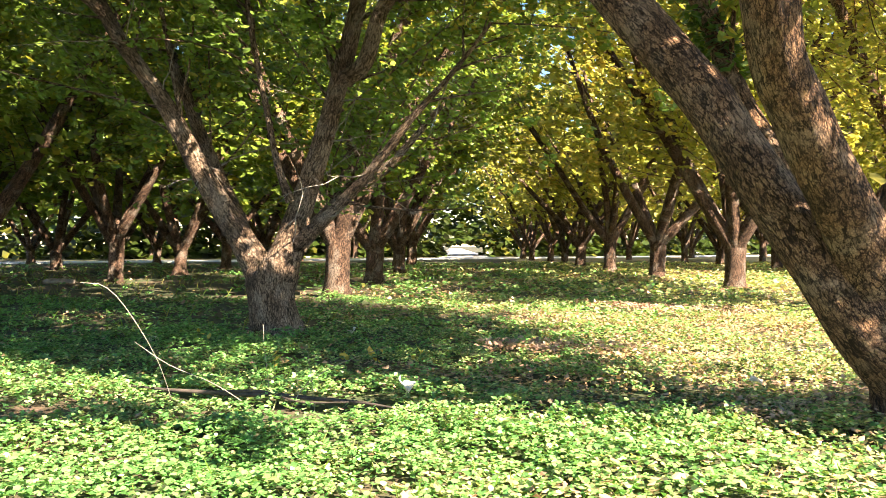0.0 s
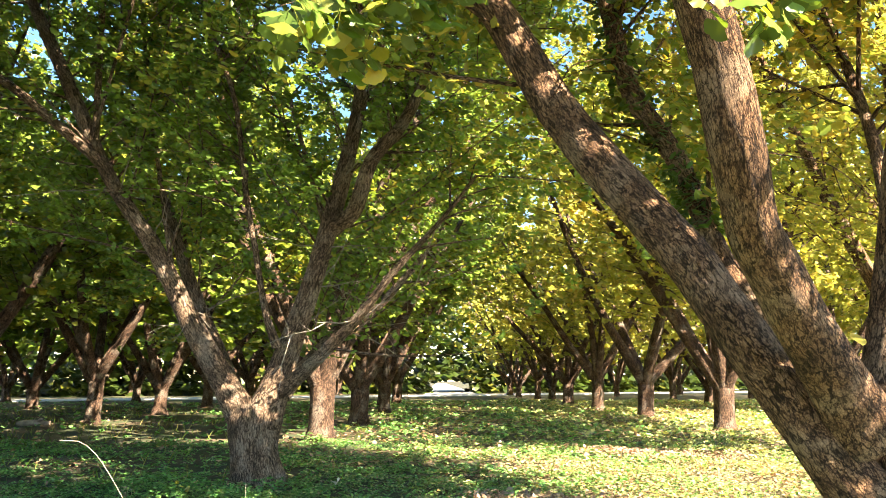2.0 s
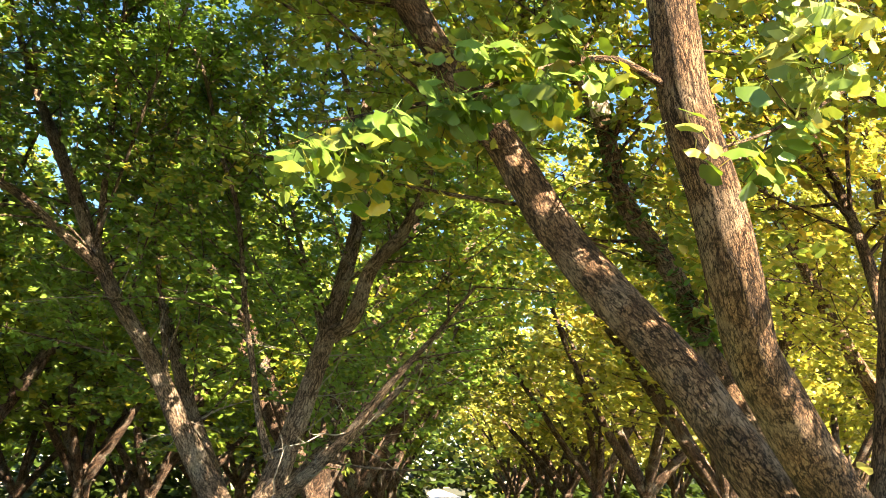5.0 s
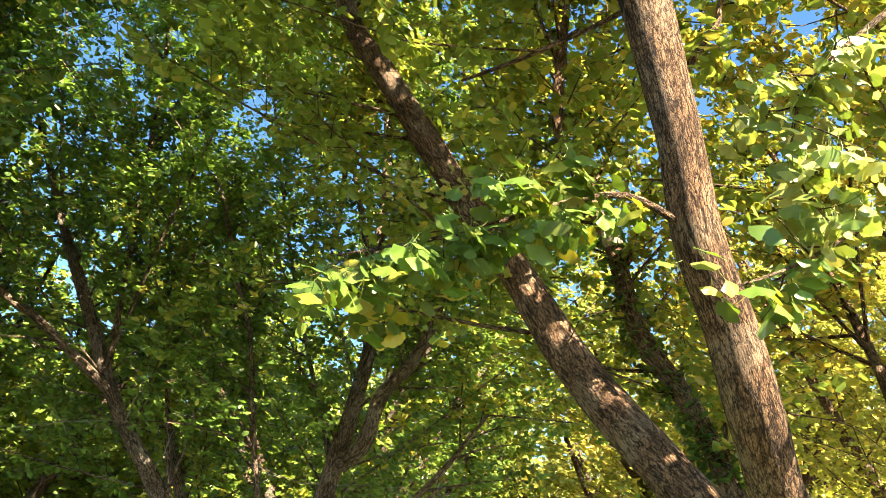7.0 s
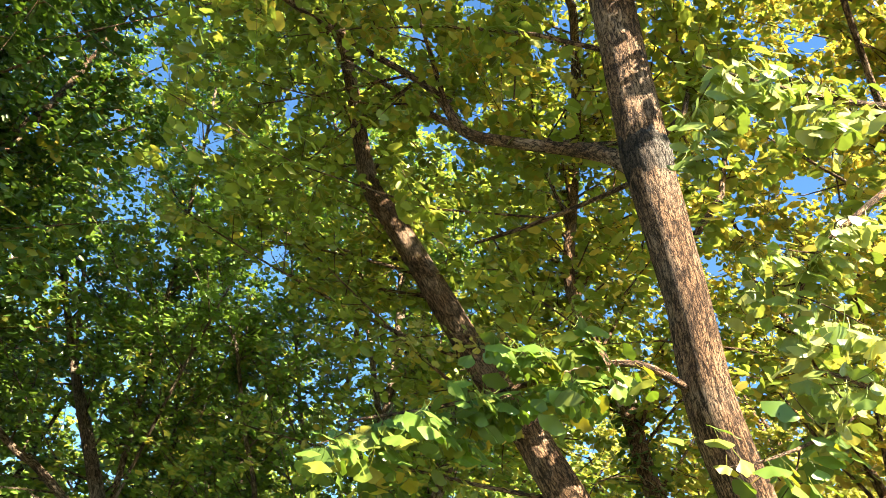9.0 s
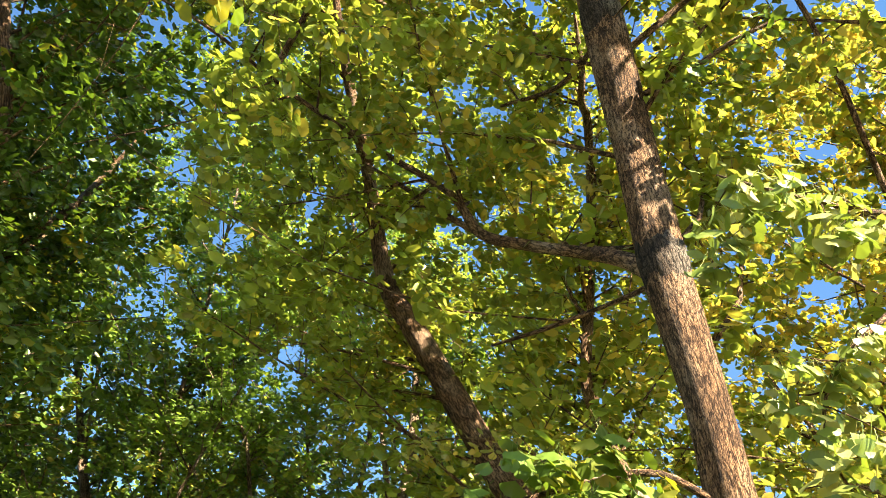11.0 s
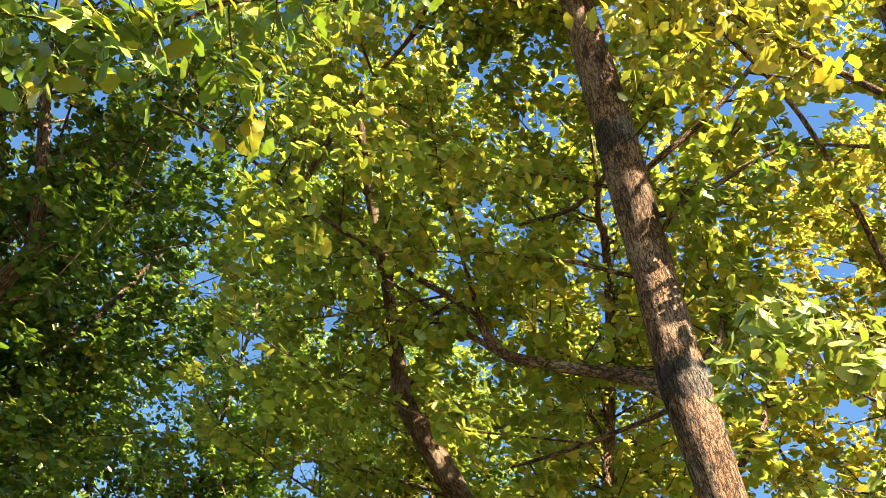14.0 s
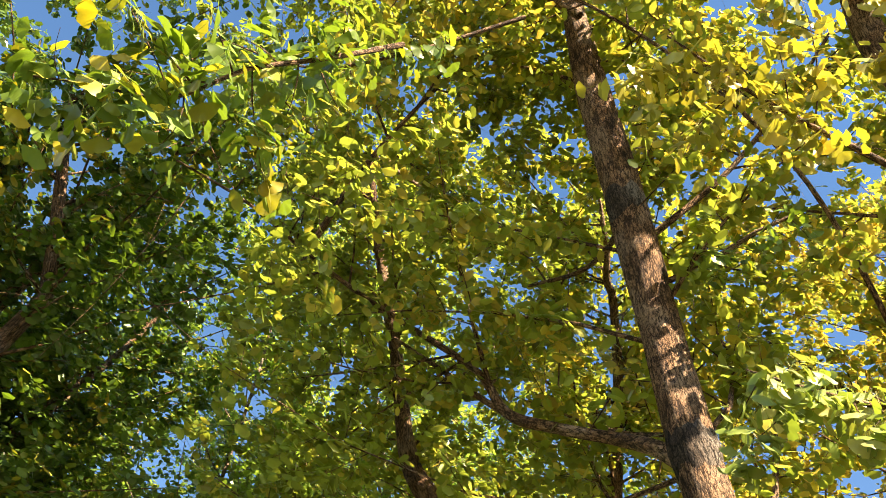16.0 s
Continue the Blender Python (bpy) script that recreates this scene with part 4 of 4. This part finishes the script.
# ---------------------------------------------------------------- the orchard rows
def orchard():
    rng = np.random.default_rng(5)
    plan = []
    for x, y0, y1, leaf in ((-1.8, 15.2, 58, 0), (6.6, 18.4, 63, 1), (-9.0, 15.7, 54, 0), (-16.2, 14.5, 50, 0), (-23.5, 20, 46, 0), (13.8, 27, 67, 1), (21, 21, 72, 1), (10.5, 76, 120, 1), (17.5, 82, 118, 1), (-7.5, 68, 112, 0), (-15, 61, 84, 0), (-23, 55, 72, 0), (28, 48, 76, 1)):
        y = y0
        while y < y1:
            plan.append((x + rng.normal() * 0.25, y + rng.normal() * 0.2, leaf))
            y += 6.15 if y < 54 else 7.6
    made = {}
    for k, (x, y, leaf) in enumerate(plan):
        level = 0 if y < 22 and -12 < x < 10 else 1 if y < 37 and -18 < x < 15 else 2 if y < 60 else 3
        key = (k,) if level == 0 else (leaf, x < -5, level, k % 3)
        if key not in made:
            r = np.random.default_rng(100 + k)
            base = np.array((0.0, 0.0, 0.0))
            rad = 0.2 + 0.06 * r.random()
            fork = 0.75 + 0.55 * r.random()
            trunk = [(0, 0, -0.08, rad * 1.15), (0, 0, 0.25, rad * 0.95), (0.02, 0.02, fork * 0.7, rad * 0.95), (0.03, 0.02, fork, rad * 0.95), (0.03, 0.02, fork + 0.14, rad * 0.7)]
            limbs = random_limbs(r, base, 5 if r.random() < 0.5 else 6, 8.8, 4.9, rad, fork)
            made[key] = tree_of("ginkgo_tree", base, trunk, limbs, LEAF_YELLOW if leaf else LEAF_GREEN if x < -12 else LEAF_MID, BARK_FAR, 200 + k,
                                "yellowing multi-stemmed ginkgo tree in an orchard row" if leaf else "green multi-stemmed ginkgo tree in an orchard row",
                                step=(0.28, 0.36, 0.5, 0.6)[level], reach=(2.4, 2.8, 3.0, 3.0)[level], twig_step=(0.3, 0.42, 0.55, 0.7)[level], twig_reach=0.8, gap=(0.105, 0.18, 0.38, 0.66)[level],
                                count=(3, 3, 2, 2)[level], size=(0.16, 0.25, 0.44, 0.64)[level] * (1.3 if x < -5 else 1.0), shape=FAN_FAR, seg=(10, 6, 4, 4)[level], first=0.2, rough=0.08, carve=False, floor_z=(2.0, 1.9, 1.6, 1.2)[level])
            made[key].matrix_basis = pose(x, y, 0)
        else:
            copy_thing(made[key], pose(x, y, 0, 0, 0, rng.random() * 360))


orchard()


# ---------------------------------------------------------------- ground cover
LEAFLET = np.array([(0, 0, 0), (-0.36, 0.28, 0.05), (-0.40, 0.66, 0.05), (0, 0.88, 0.0), (0.40, 0.66, 0.05), (0.36, 0.28, 0.05)])
LEAFLET_FAR = np.array([(0, 0, 0), (-0.42, 0.5, 0.05), (0, 0.95, 0.0), (0.42, 0.5, 0.05)])
BLADE = np.array([(-0.03, 0, 0), (-0.02, 0.6, 0.03), (0, 1.0, -0.12), (0.03, 0.6, 0.03), (0.03, 0, 0)])


def scatter(rng, y0, y1, per_m2, margin=1.2):
    """Places on the ground from y0 to y1, within the wedge that the camera sees and a margin."""
    n = int((y1 - y0) * (1.2 * y1 + 2 * margin) * per_m2)
    y = y0 + (y1 - y0) * rng.random(n)
    x = (rng.random(n) * 2 - 1) * (0.6 * y1 + margin)
    keep = np.abs(x) < 0.6 * y + margin
    x, y = x[keep], y[keep]
    return np.stack([x, y, ground_height(x, y)], 1)


def patchy(p, rng, scale, shift, lo, hi, lean=0.0, least=0.03):
    """Keeps more of the places p where a slow noise is high; lean: more of them to the sunny side."""
    f = np.array([noise.noise(Vector((a * scale + shift, b * scale * 1.5, shift))) for a, b, _ in p]) * 0.5 + 0.5
    f = f + lean * np.clip(p[:, 0] / (0.3 * p[:, 1]), -1, 0.4)
    return p[rng.random(len(p)) < np.clip((f - lo) / (hi - lo), least, 1)]


def clover(name, label, rng, y0, y1, per_m2, size, height, shape=LEAFLET, lean=0.0, least=0.3):
    p = scatter(rng, y0, y1, per_m2)
    p = patchy(p, rng, 0.8, 3.1, 0.36, 0.58, lean, least)
    clump = np.array([noise.noise(Vector((a * 2.6, b * 2.6, 1.7))) for a, b, _ in p])
    h = height * (0.3 + rng.random(len(p))) * (1.0 + 1.8 * np.clip(clump, -0.4, 0.8))
    top = p + np.stack([0.02 * rng.normal(size=len(p)), 0.02 * rng.normal(size=len(p)), h], 1)
    pos = np.repeat(top, 3, 0)
    a = np.repeat(rng.random(len(p)) * 6.28, 3) + np.tile(np.arange(3) * 2.094, len(p))
    way = np.stack([np.cos(a), np.sin(a), 0.25 + 0.35 * rng.normal(size=len(a))], 1)
    up = np.array((0, 0, 1.0)) + 0.25 * rng.normal(size=(len(a), 3))
    me = leaf_mesh(name, pos, way, up, size * (0.6 + 0.7 * rng.random(len(a))), shape)
    me.materials.append(CLOVER)
    tagged(new(name, me), label, "ground cover", kind="stuff")


def blades(name, label, rng, y0, y1, per_m2, size):
    p = patchy(scatter(rng, y0, y1, per_m2), rng, 0.6, 8.4, 0.35, 0.7)
    a = rng.random(len(p)) * 6.28
    way = np.stack([0.5 * np.cos(a), 0.5 * np.sin(a), 0.7 + 0.3 * rng.random(len(p))], 1)
    me = leaf_mesh(name, p, way, rng.normal(size=(len(p), 3)), size * (0.5 + rng.random(len(p))), BLADE)
    me.materials.append(GRASS)
    tagged(new(name, me), label, "grass", kind="stuff")


def litter(name, label, rng, y0, y1, per_m2, size, rise):
    p = patchy(scatter(rng, y0, y1, per_m2), rng, 0.45, 5.7, 0.38, 0.75, 0.25)
    p[:, 2] += rise * (0.2 + rng.random(len(p)))
    a = rng.random(len(p)) * 6.28
    way = np.stack([np.cos(a), np.sin(a), 0.18 * rng.normal(size=len(p))], 1)
    up = np.array((0, 0, 1.0)) + 0.28 * rng.normal(size=(len(p), 3))
    shape = (FAN if y0 < 5 else FAN_FAR) * np.array((1, 1, 1.6))
    me = leaf_mesh(name, p, way, up, size * (0.6 + 0.6 * rng.random(len(p))), shape)
    me.materials.append(LITTER)
    tagged(new(name, me), label, "fallen leaves", kind="stuff")


g = np.random.default_rng(77)
clover("clover_carpet", "bright green low clover covering the orchard floor", g, 2.9, 4.4, 2100, 0.028, 0.06, LEAFLET, 0.0, 0.6)
clover("clover_carpet", "green low clover under the nearest trees", g, 4.4, 8.5, 950, 0.033, 0.055, LEAFLET_FAR, -0.05, 0.3)
clover("clover_carpet", "green clover carpet deeper in the aisle", g, 8.5, 15.0, 400, 0.044, 0.055, LEAFLET_FAR, 0.10, 0.15)
clover("clover_carpet", "distant green ground cover under the trees", g, 15.0, 44.0, 26, 0.115, 0.06, LEAFLET_FAR, 0.26, 0.04)
blades("grass", "thin grass blades among the clover", g, 2.4, 9.0, 70, 0.09)
blades("grass", "taller thin grass along the aisle", g, 9.0, 34.0, 14, 0.16)
litter("fallen_leaves", "yellow and brown fallen ginkgo leaves on the clover", g, 2.4, 5.5, 480, 0.045, 0.085)
litter("fallen_leaves", "tan and yellow fallen leaves between the clover patches", g, 5.5, 11.0, 480, 0.055, 0.085)
litter("fallen_leaves", "scattered yellow leaf litter deeper in the aisle", g, 11.0, 40.0, 44, 0.11, 0.08)


def drift(label, x, y, wide, deep, count, size, seed):
    """A patch of brown dry leaves that the wind has heaped."""
    rng = np.random.default_rng(seed)
    a, r = rng.random(count) * 6.28, np.sqrt(rng.random(count))
    px, py = x + wide * r * np.cos(a), y + deep * r * np.sin(a)
    p = np.stack([px, py, ground_height(px, py) + 0.05 + 0.06 * rng.random(count)], 1)
    way = np.stack([np.cos(a * 7), np.sin(a * 7), 0.25 * rng.normal(size=count)], 1)
    me = leaf_mesh("fallen_leaves", p, way, np.array((0, 0, 1.0)) + 0.35 * rng.normal(size=(count, 3)), size * (0.6 + 0.6 * rng.random(count)), FAN * np.array((1, 1, 1.6)))
    me.materials.append(DRY_LEAF)
    tagged(new("fallen_leaves", me), label, "fallen leaves", kind="stuff")


drift("patch of pinkish brown dry leaves in the aisle", 1.2, 7.5, 0.9, 0.42, 900, 0.055, 71)
drift("brown dry leaves heaped on the sunny side of the aisle", 3.5, 12.0, 1.3, 0.8, 1300, 0.07, 72)
drift("brown dry leaves round the foot of a tree", 2.2, 4.5, 0.75, 0.35, 500, 0.05, 73)


def tall_weeds():
    rng = np.random.default_rng(12)
    pos, way, sz = [], [], []
    for k in range(190):
        y = 3.9 + 0.5 * rng.random() if k < 110 else 3.2 + 5 * rng.random()
        x = -0.3 + 1.9 * rng.random() if k < 110 else (rng.random() * 2 - 1) * 0.5 * y
        h = 0.08 + 0.08 * rng.random()
        for z in np.linspace(0.03, h, 8):
            for j in range(5):
                a = rng.random() * 6.28
                pos.append((x + 0.025 * rng.normal(), y + 0.025 * rng.normal(), z))
                way.append((math.cos(a), math.sin(a), 0.3 + 0.3 * rng.random()))
                sz.append(0.016 + 0.016 * rng.random())
    me = leaf_mesh("leafy_weeds", np.array(pos), np.array(way), np.array((0, 0, 1.0)) + 0.3 * rng.normal(size=(len(pos), 3)), np.array(sz), LEAFLET)
    me.materials.append(CLOVER)
    tagged(new("leafy_weeds", me), "taller leafy pale green weeds in a sunny strip", "weeds", kind="stuff")


tall_weeds()


def fallen_branch():
    root = tagged(new("fallen_branch"), "dead fallen branch with pale dry twigs on the clover", "branch")
    base = np.array((-0.9, 4.9, 0.0))
    root.location = base
    for name, mat, line in (
        ("bough", DEAD_WOOD, [(-2.06, 5.2, 0.055, 0.006), (-1.75, 5.05, 0.055, 0.0099), (-1.37, 4.98, 0.045, 0.0138), (-1.02, 4.85, 0.055, 0.0143), (-0.76, 4.75, 0.055, 0.0121), (-0.44, 4.6, 0.055, 0.0083), (-0.01, 4.28, 0.045, 0.0033)]),
        ("bough", DEAD_WOOD, [(-1.9, 5.12, 0.03, 0.004), (-1.5, 5.0, 0.05, 0.007), (-1.12, 4.88, 0.075, 0.008), (-0.85, 4.72, 0.04, 0.006), (-0.55, 4.62, 0.06, 0.003)]),
        ("twig", PALE_TWIG, [(-1.13, 4.8, -0, 0.0029), (-1.38, 4.8, 0.16, 0.0038), (-1.66, 4.8, 0.28, 0.0042), (-1.87, 4.8, 0.42, 0.0038)]),
        ("twig", PALE_TWIG, [(-1.73, 5.05, 0.02, 0.0021), (-1.8, 5, 0.27, 0.0029), (-1.9, 4.95, 0.49, 0.0038), (-2.02, 4.9, 0.69, 0.0042), (-2.11, 4.85, 0.77, 0.0042), (-2.2, 4.8, 0.78, 0.0038)]),
        ("twig", PALE_TWIG, [(-0.93, 4.8, -0, 0.0038), (-0.83, 4.75, 0.16, 0.0034), (-0.62, 4.7, 0.3, 0.0034), (-0.31, 4.6, 0.42, 0.0021)]),
        ("twig", PALE_TWIG, [(-1.06, 4.85, 0.01, 0.0029), (-1.07, 4.85, 0.16, 0.0029), (-1.1, 4.85, 0.43, 0.0021), (-1.1, 4.85, 0.52, 0.0021)]),
        ("twig", PALE_TWIG, [(-0.77, 4.75, 0.01, 0.0021), (-0.79, 4.75, 0.21, 0.0021), (-0.82, 4.75, 0.41, 0.0013)]),
        ("twig", PALE_TWIG, [(-0.9, 4.8, 0.01, 0.0021), (-0.88, 4.8, 0.16, 0.0021), (-0.89, 4.8, 0.27, 0.0013)]),
    ):
        line = smooth_line(line, 0.06)
        line[:, 2] += 0.03 * (name == "bough")
        line[:, 3] *= 1.1 if name == "bough" else 0.62
        v, l, s, u = tube(line, 8, 0.12)
        part(name, mesh_from(name, v - base, l, s, u, smooth=True), mat, root)


fallen_branch()


def far_woods():
    """The leafy edge of the woods past the track, as one mass of clumps."""
    rng = np.random.default_rng(90)
    n = 42000
    x = -75 + 160 * rng.random(n)
    y = 72 + 0.45 * np.maximum(x, -60) + 14 * rng.random(n)
    top = 9 + 3 * np.sin(x * 0.31) + 2 * np.sin(x * 0.83 + 1)
    z = 0.2 + top * rng.random(n) ** 1.7
    z = np.where(np.abs(x - 2.2) < 2.2, np.maximum(z, 2.2 - 0.25 * np.abs(x - 2.2)), z)
    pos, way, up, sz = leaf_places(np.stack([x, y, z], 1), rng, 1.0, 0.5, 0.3)
    sz = sz * 1.0
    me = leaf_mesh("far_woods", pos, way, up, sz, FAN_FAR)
    me.materials.append(LEAF_WOODS_SHADE)
    tagged(new("far_woods", me), "green woods beyond the gravel track", "trees", kind="stuff")


far_woods()


# ---------------------------------------------------------------- small things on the ground
def pale_log():
    rng = np.random.default_rng(4)
    root = tagged(new("log"), "short pale weathered log lying on leaf litter", "log")
    root.location = (-10.0, 20.6, 0)
    line = smooth_line([(-0.42, 0.05, 0.07, 0.05), (-0.2, 0, 0.085, 0.075), (0.15, -0.03, 0.085, 0.08), (0.42, 0.02, 0.075, 0.06)], 0.08)
    part("stem", mesh_from("stem", *tube(line, 14, 0.55, 0, 2.0), smooth=True), LOG_WOOD, root)
    line = smooth_line([(0.1, -0.03, 0.1, 0.03), (0.2, -0.12, 0.18, 0.024), (0.33, -0.2, 0.2, 0.014)], 0.06)
    part("stub", mesh_from("stub", *tube(line, 7, 0.15, 0, 3.0), smooth=True), LOG_WOOD, root)


def curled_leaf(x, y, size, turn):
    """A dry leaf, curled up and bleached."""
    bm = bmesh.new()
    grid = []
    for i in range(7):
        u = i / 6 - 0.5
        w = 0.5 * math.cos(u * 2.6) * size
        grid.append([bm.verts.new((w * s * 1.1, u * size * 1.2, 0.4 * size * (abs(s) ** 1.6) + 0.18 * size * math.cos(u * 3 + s))) for s in (-1, -0.5, 0, 0.5, 1)])
    for a, b in zip(grid, grid[1:]):
        for k in range(4):
            bm.faces.new((a[k], a[k + 1], b[k + 1], b[k])).smooth = True
    me = bpy.data.meshes.new("dry_leaf")
    bm.to_mesh(me)
    me.materials.append(BLEACHED)
    ob = tagged(new("dry_leaf", me), "curled bleached dry leaf lying on the clover", "leaf", "dry leaves")
    ob.matrix_basis = pose(x, y, float(ground_height(x, y)) + 0.095, 20, 10, turn)


def lodged_leaf():
    """One golden fan leaf caught in the fork of the leaning tree."""
    me = fan_mesh("ginkgo_leaf", np.array([(0.0, 0.0, 0.0)]), np.array([(0.95, -0.1, 0.12)]), np.array([(0.1, -0.55, 0.85)]), np.array([0.125]), np.random.default_rng(4))
    me.materials.append(LEAF_GOLD)
    ob = tagged(new("ginkgo_leaf", me), "golden fallen fan leaf lodged in a tree fork", "leaf")
    ob.matrix_basis = pose(2.03, 3.77, 1.325)


def dry_tuft(x, y, count, height, seed):
    """Withered grass: pale blades that rise and bow over."""
    rng = np.random.default_rng(seed)
    pieces = []
    for k in range(count):
        a, reach, h = rng.random() * 6.28, height * (0.3 + 0.8 * rng.random()), height * (0.6 + 0.5 * rng.random())
        d = np.array((math.cos(a), math.sin(a)))
        o = rng.normal(size=2) * 0.04
        pts = [(*(o + d * reach * t ** 1.6), h * (1.7 * t - 1.25 * t * t), 0.0035 * (1 - 0.7 * t)) for t in np.linspace(0, 1, 6)]
        pieces.append(tube(np.array(pts), 3))
    me = mesh_from("dry_grass_tuft", *joined(pieces), smooth=True)
    me.materials.append(STRAW)
    ob = tagged(new("dry_grass_tuft", me), "withered straw-coloured grass tuft among clover", "grass", "dry tufts")
    ob.location = (x, y, float(ground_height(x, y)))


def seedling(x, y, height, seed):
    """A young shoot with a few yellowing fan leaves."""
    rng = np.random.default_rng(seed)
    root = tagged(new("seedling"), "small yellowing ginkgo seedling in the clover", "plant", "seedlings")
    root.location = (x, y, float(ground_height(x, y)))
    line = smooth_line([(0, 0, 0, 0.003), (0.01 * rng.normal(), 0.01, height * 0.5, 0.0026), (0.03 * rng.normal(), 0.02, height, 0.0016)], 0.03)
    part("stem", mesh_from("stem", *tube(line, 5), smooth=True), DEAD_WOOD, root)
    pos = rosettes([line], rng, height / 9, 1, 0.45)
    pos, way, up, sz = leaf_places(pos, rng, 0.075, 0.2, 0.03)
    for p, w, u, s in zip(pos, way, up, sz):
        me = fan_mesh("leaf", p[None], w[None], u[None], np.array([s]), rng)
        part("leaf", me, SEEDLING_LEAF, root)


LOG_WOOD = plain_material("weathered_log", (0.13, 0.10, 0.08), (0.34, 0.28, 0.22), 9.0)
BLEACHED = plain_material("bleached_leaf", (0.62, 0.58, 0.48), (0.82, 0.79, 0.70), 30.0)
STRAW = plain_material("straw", (0.48, 0.39, 0.22), (0.70, 0.62, 0.42), 24.0)
SEEDLING_LEAF = leaf_material("seedling_leaf", (0.50, 0.47, 0.10), (0.66, 0.50, 0.12), 0.5, single=True, through_light=0.4)
pale_log()
lodged_leaf()
for x, y, s, a in ((-0.24, 4.94, 0.105, 30), (2.5, 4.05, 0.08, 120), (-0.95, 8.3, 0.09, 200), (2.05, 5.2, 0.07, 75)):
    curled_leaf(x, y, s, a)
for x, y, n, hgt, s in ((2.02, 4.55, 20, 0.22, 1), (1.62, 4.3, 12, 0.18, 2), (2.3, 6.9, 16, 0.2, 3), (1.25, 7.6, 12, 0.16, 4), (-2.9, 7.9, 10, 0.16, 5), (3.4, 9.2, 14, 0.2, 6)):
    dry_tuft(x, y, n, hgt, s)
for x, y, hgt, s in ((-2.35, 7.7, 0.16, 1), (-0.55, 6.6, 0.17, 2), (-0.75, 6.5, 0.14, 3), (-0.22, 6.75, 0.13, 4), (1.1, 8.4, 0.16, 5), (1.9, 6.2, 0.15, 6), (-1.3, 6.1, 0.13, 7)):
    seedling(x, y, hgt, s)
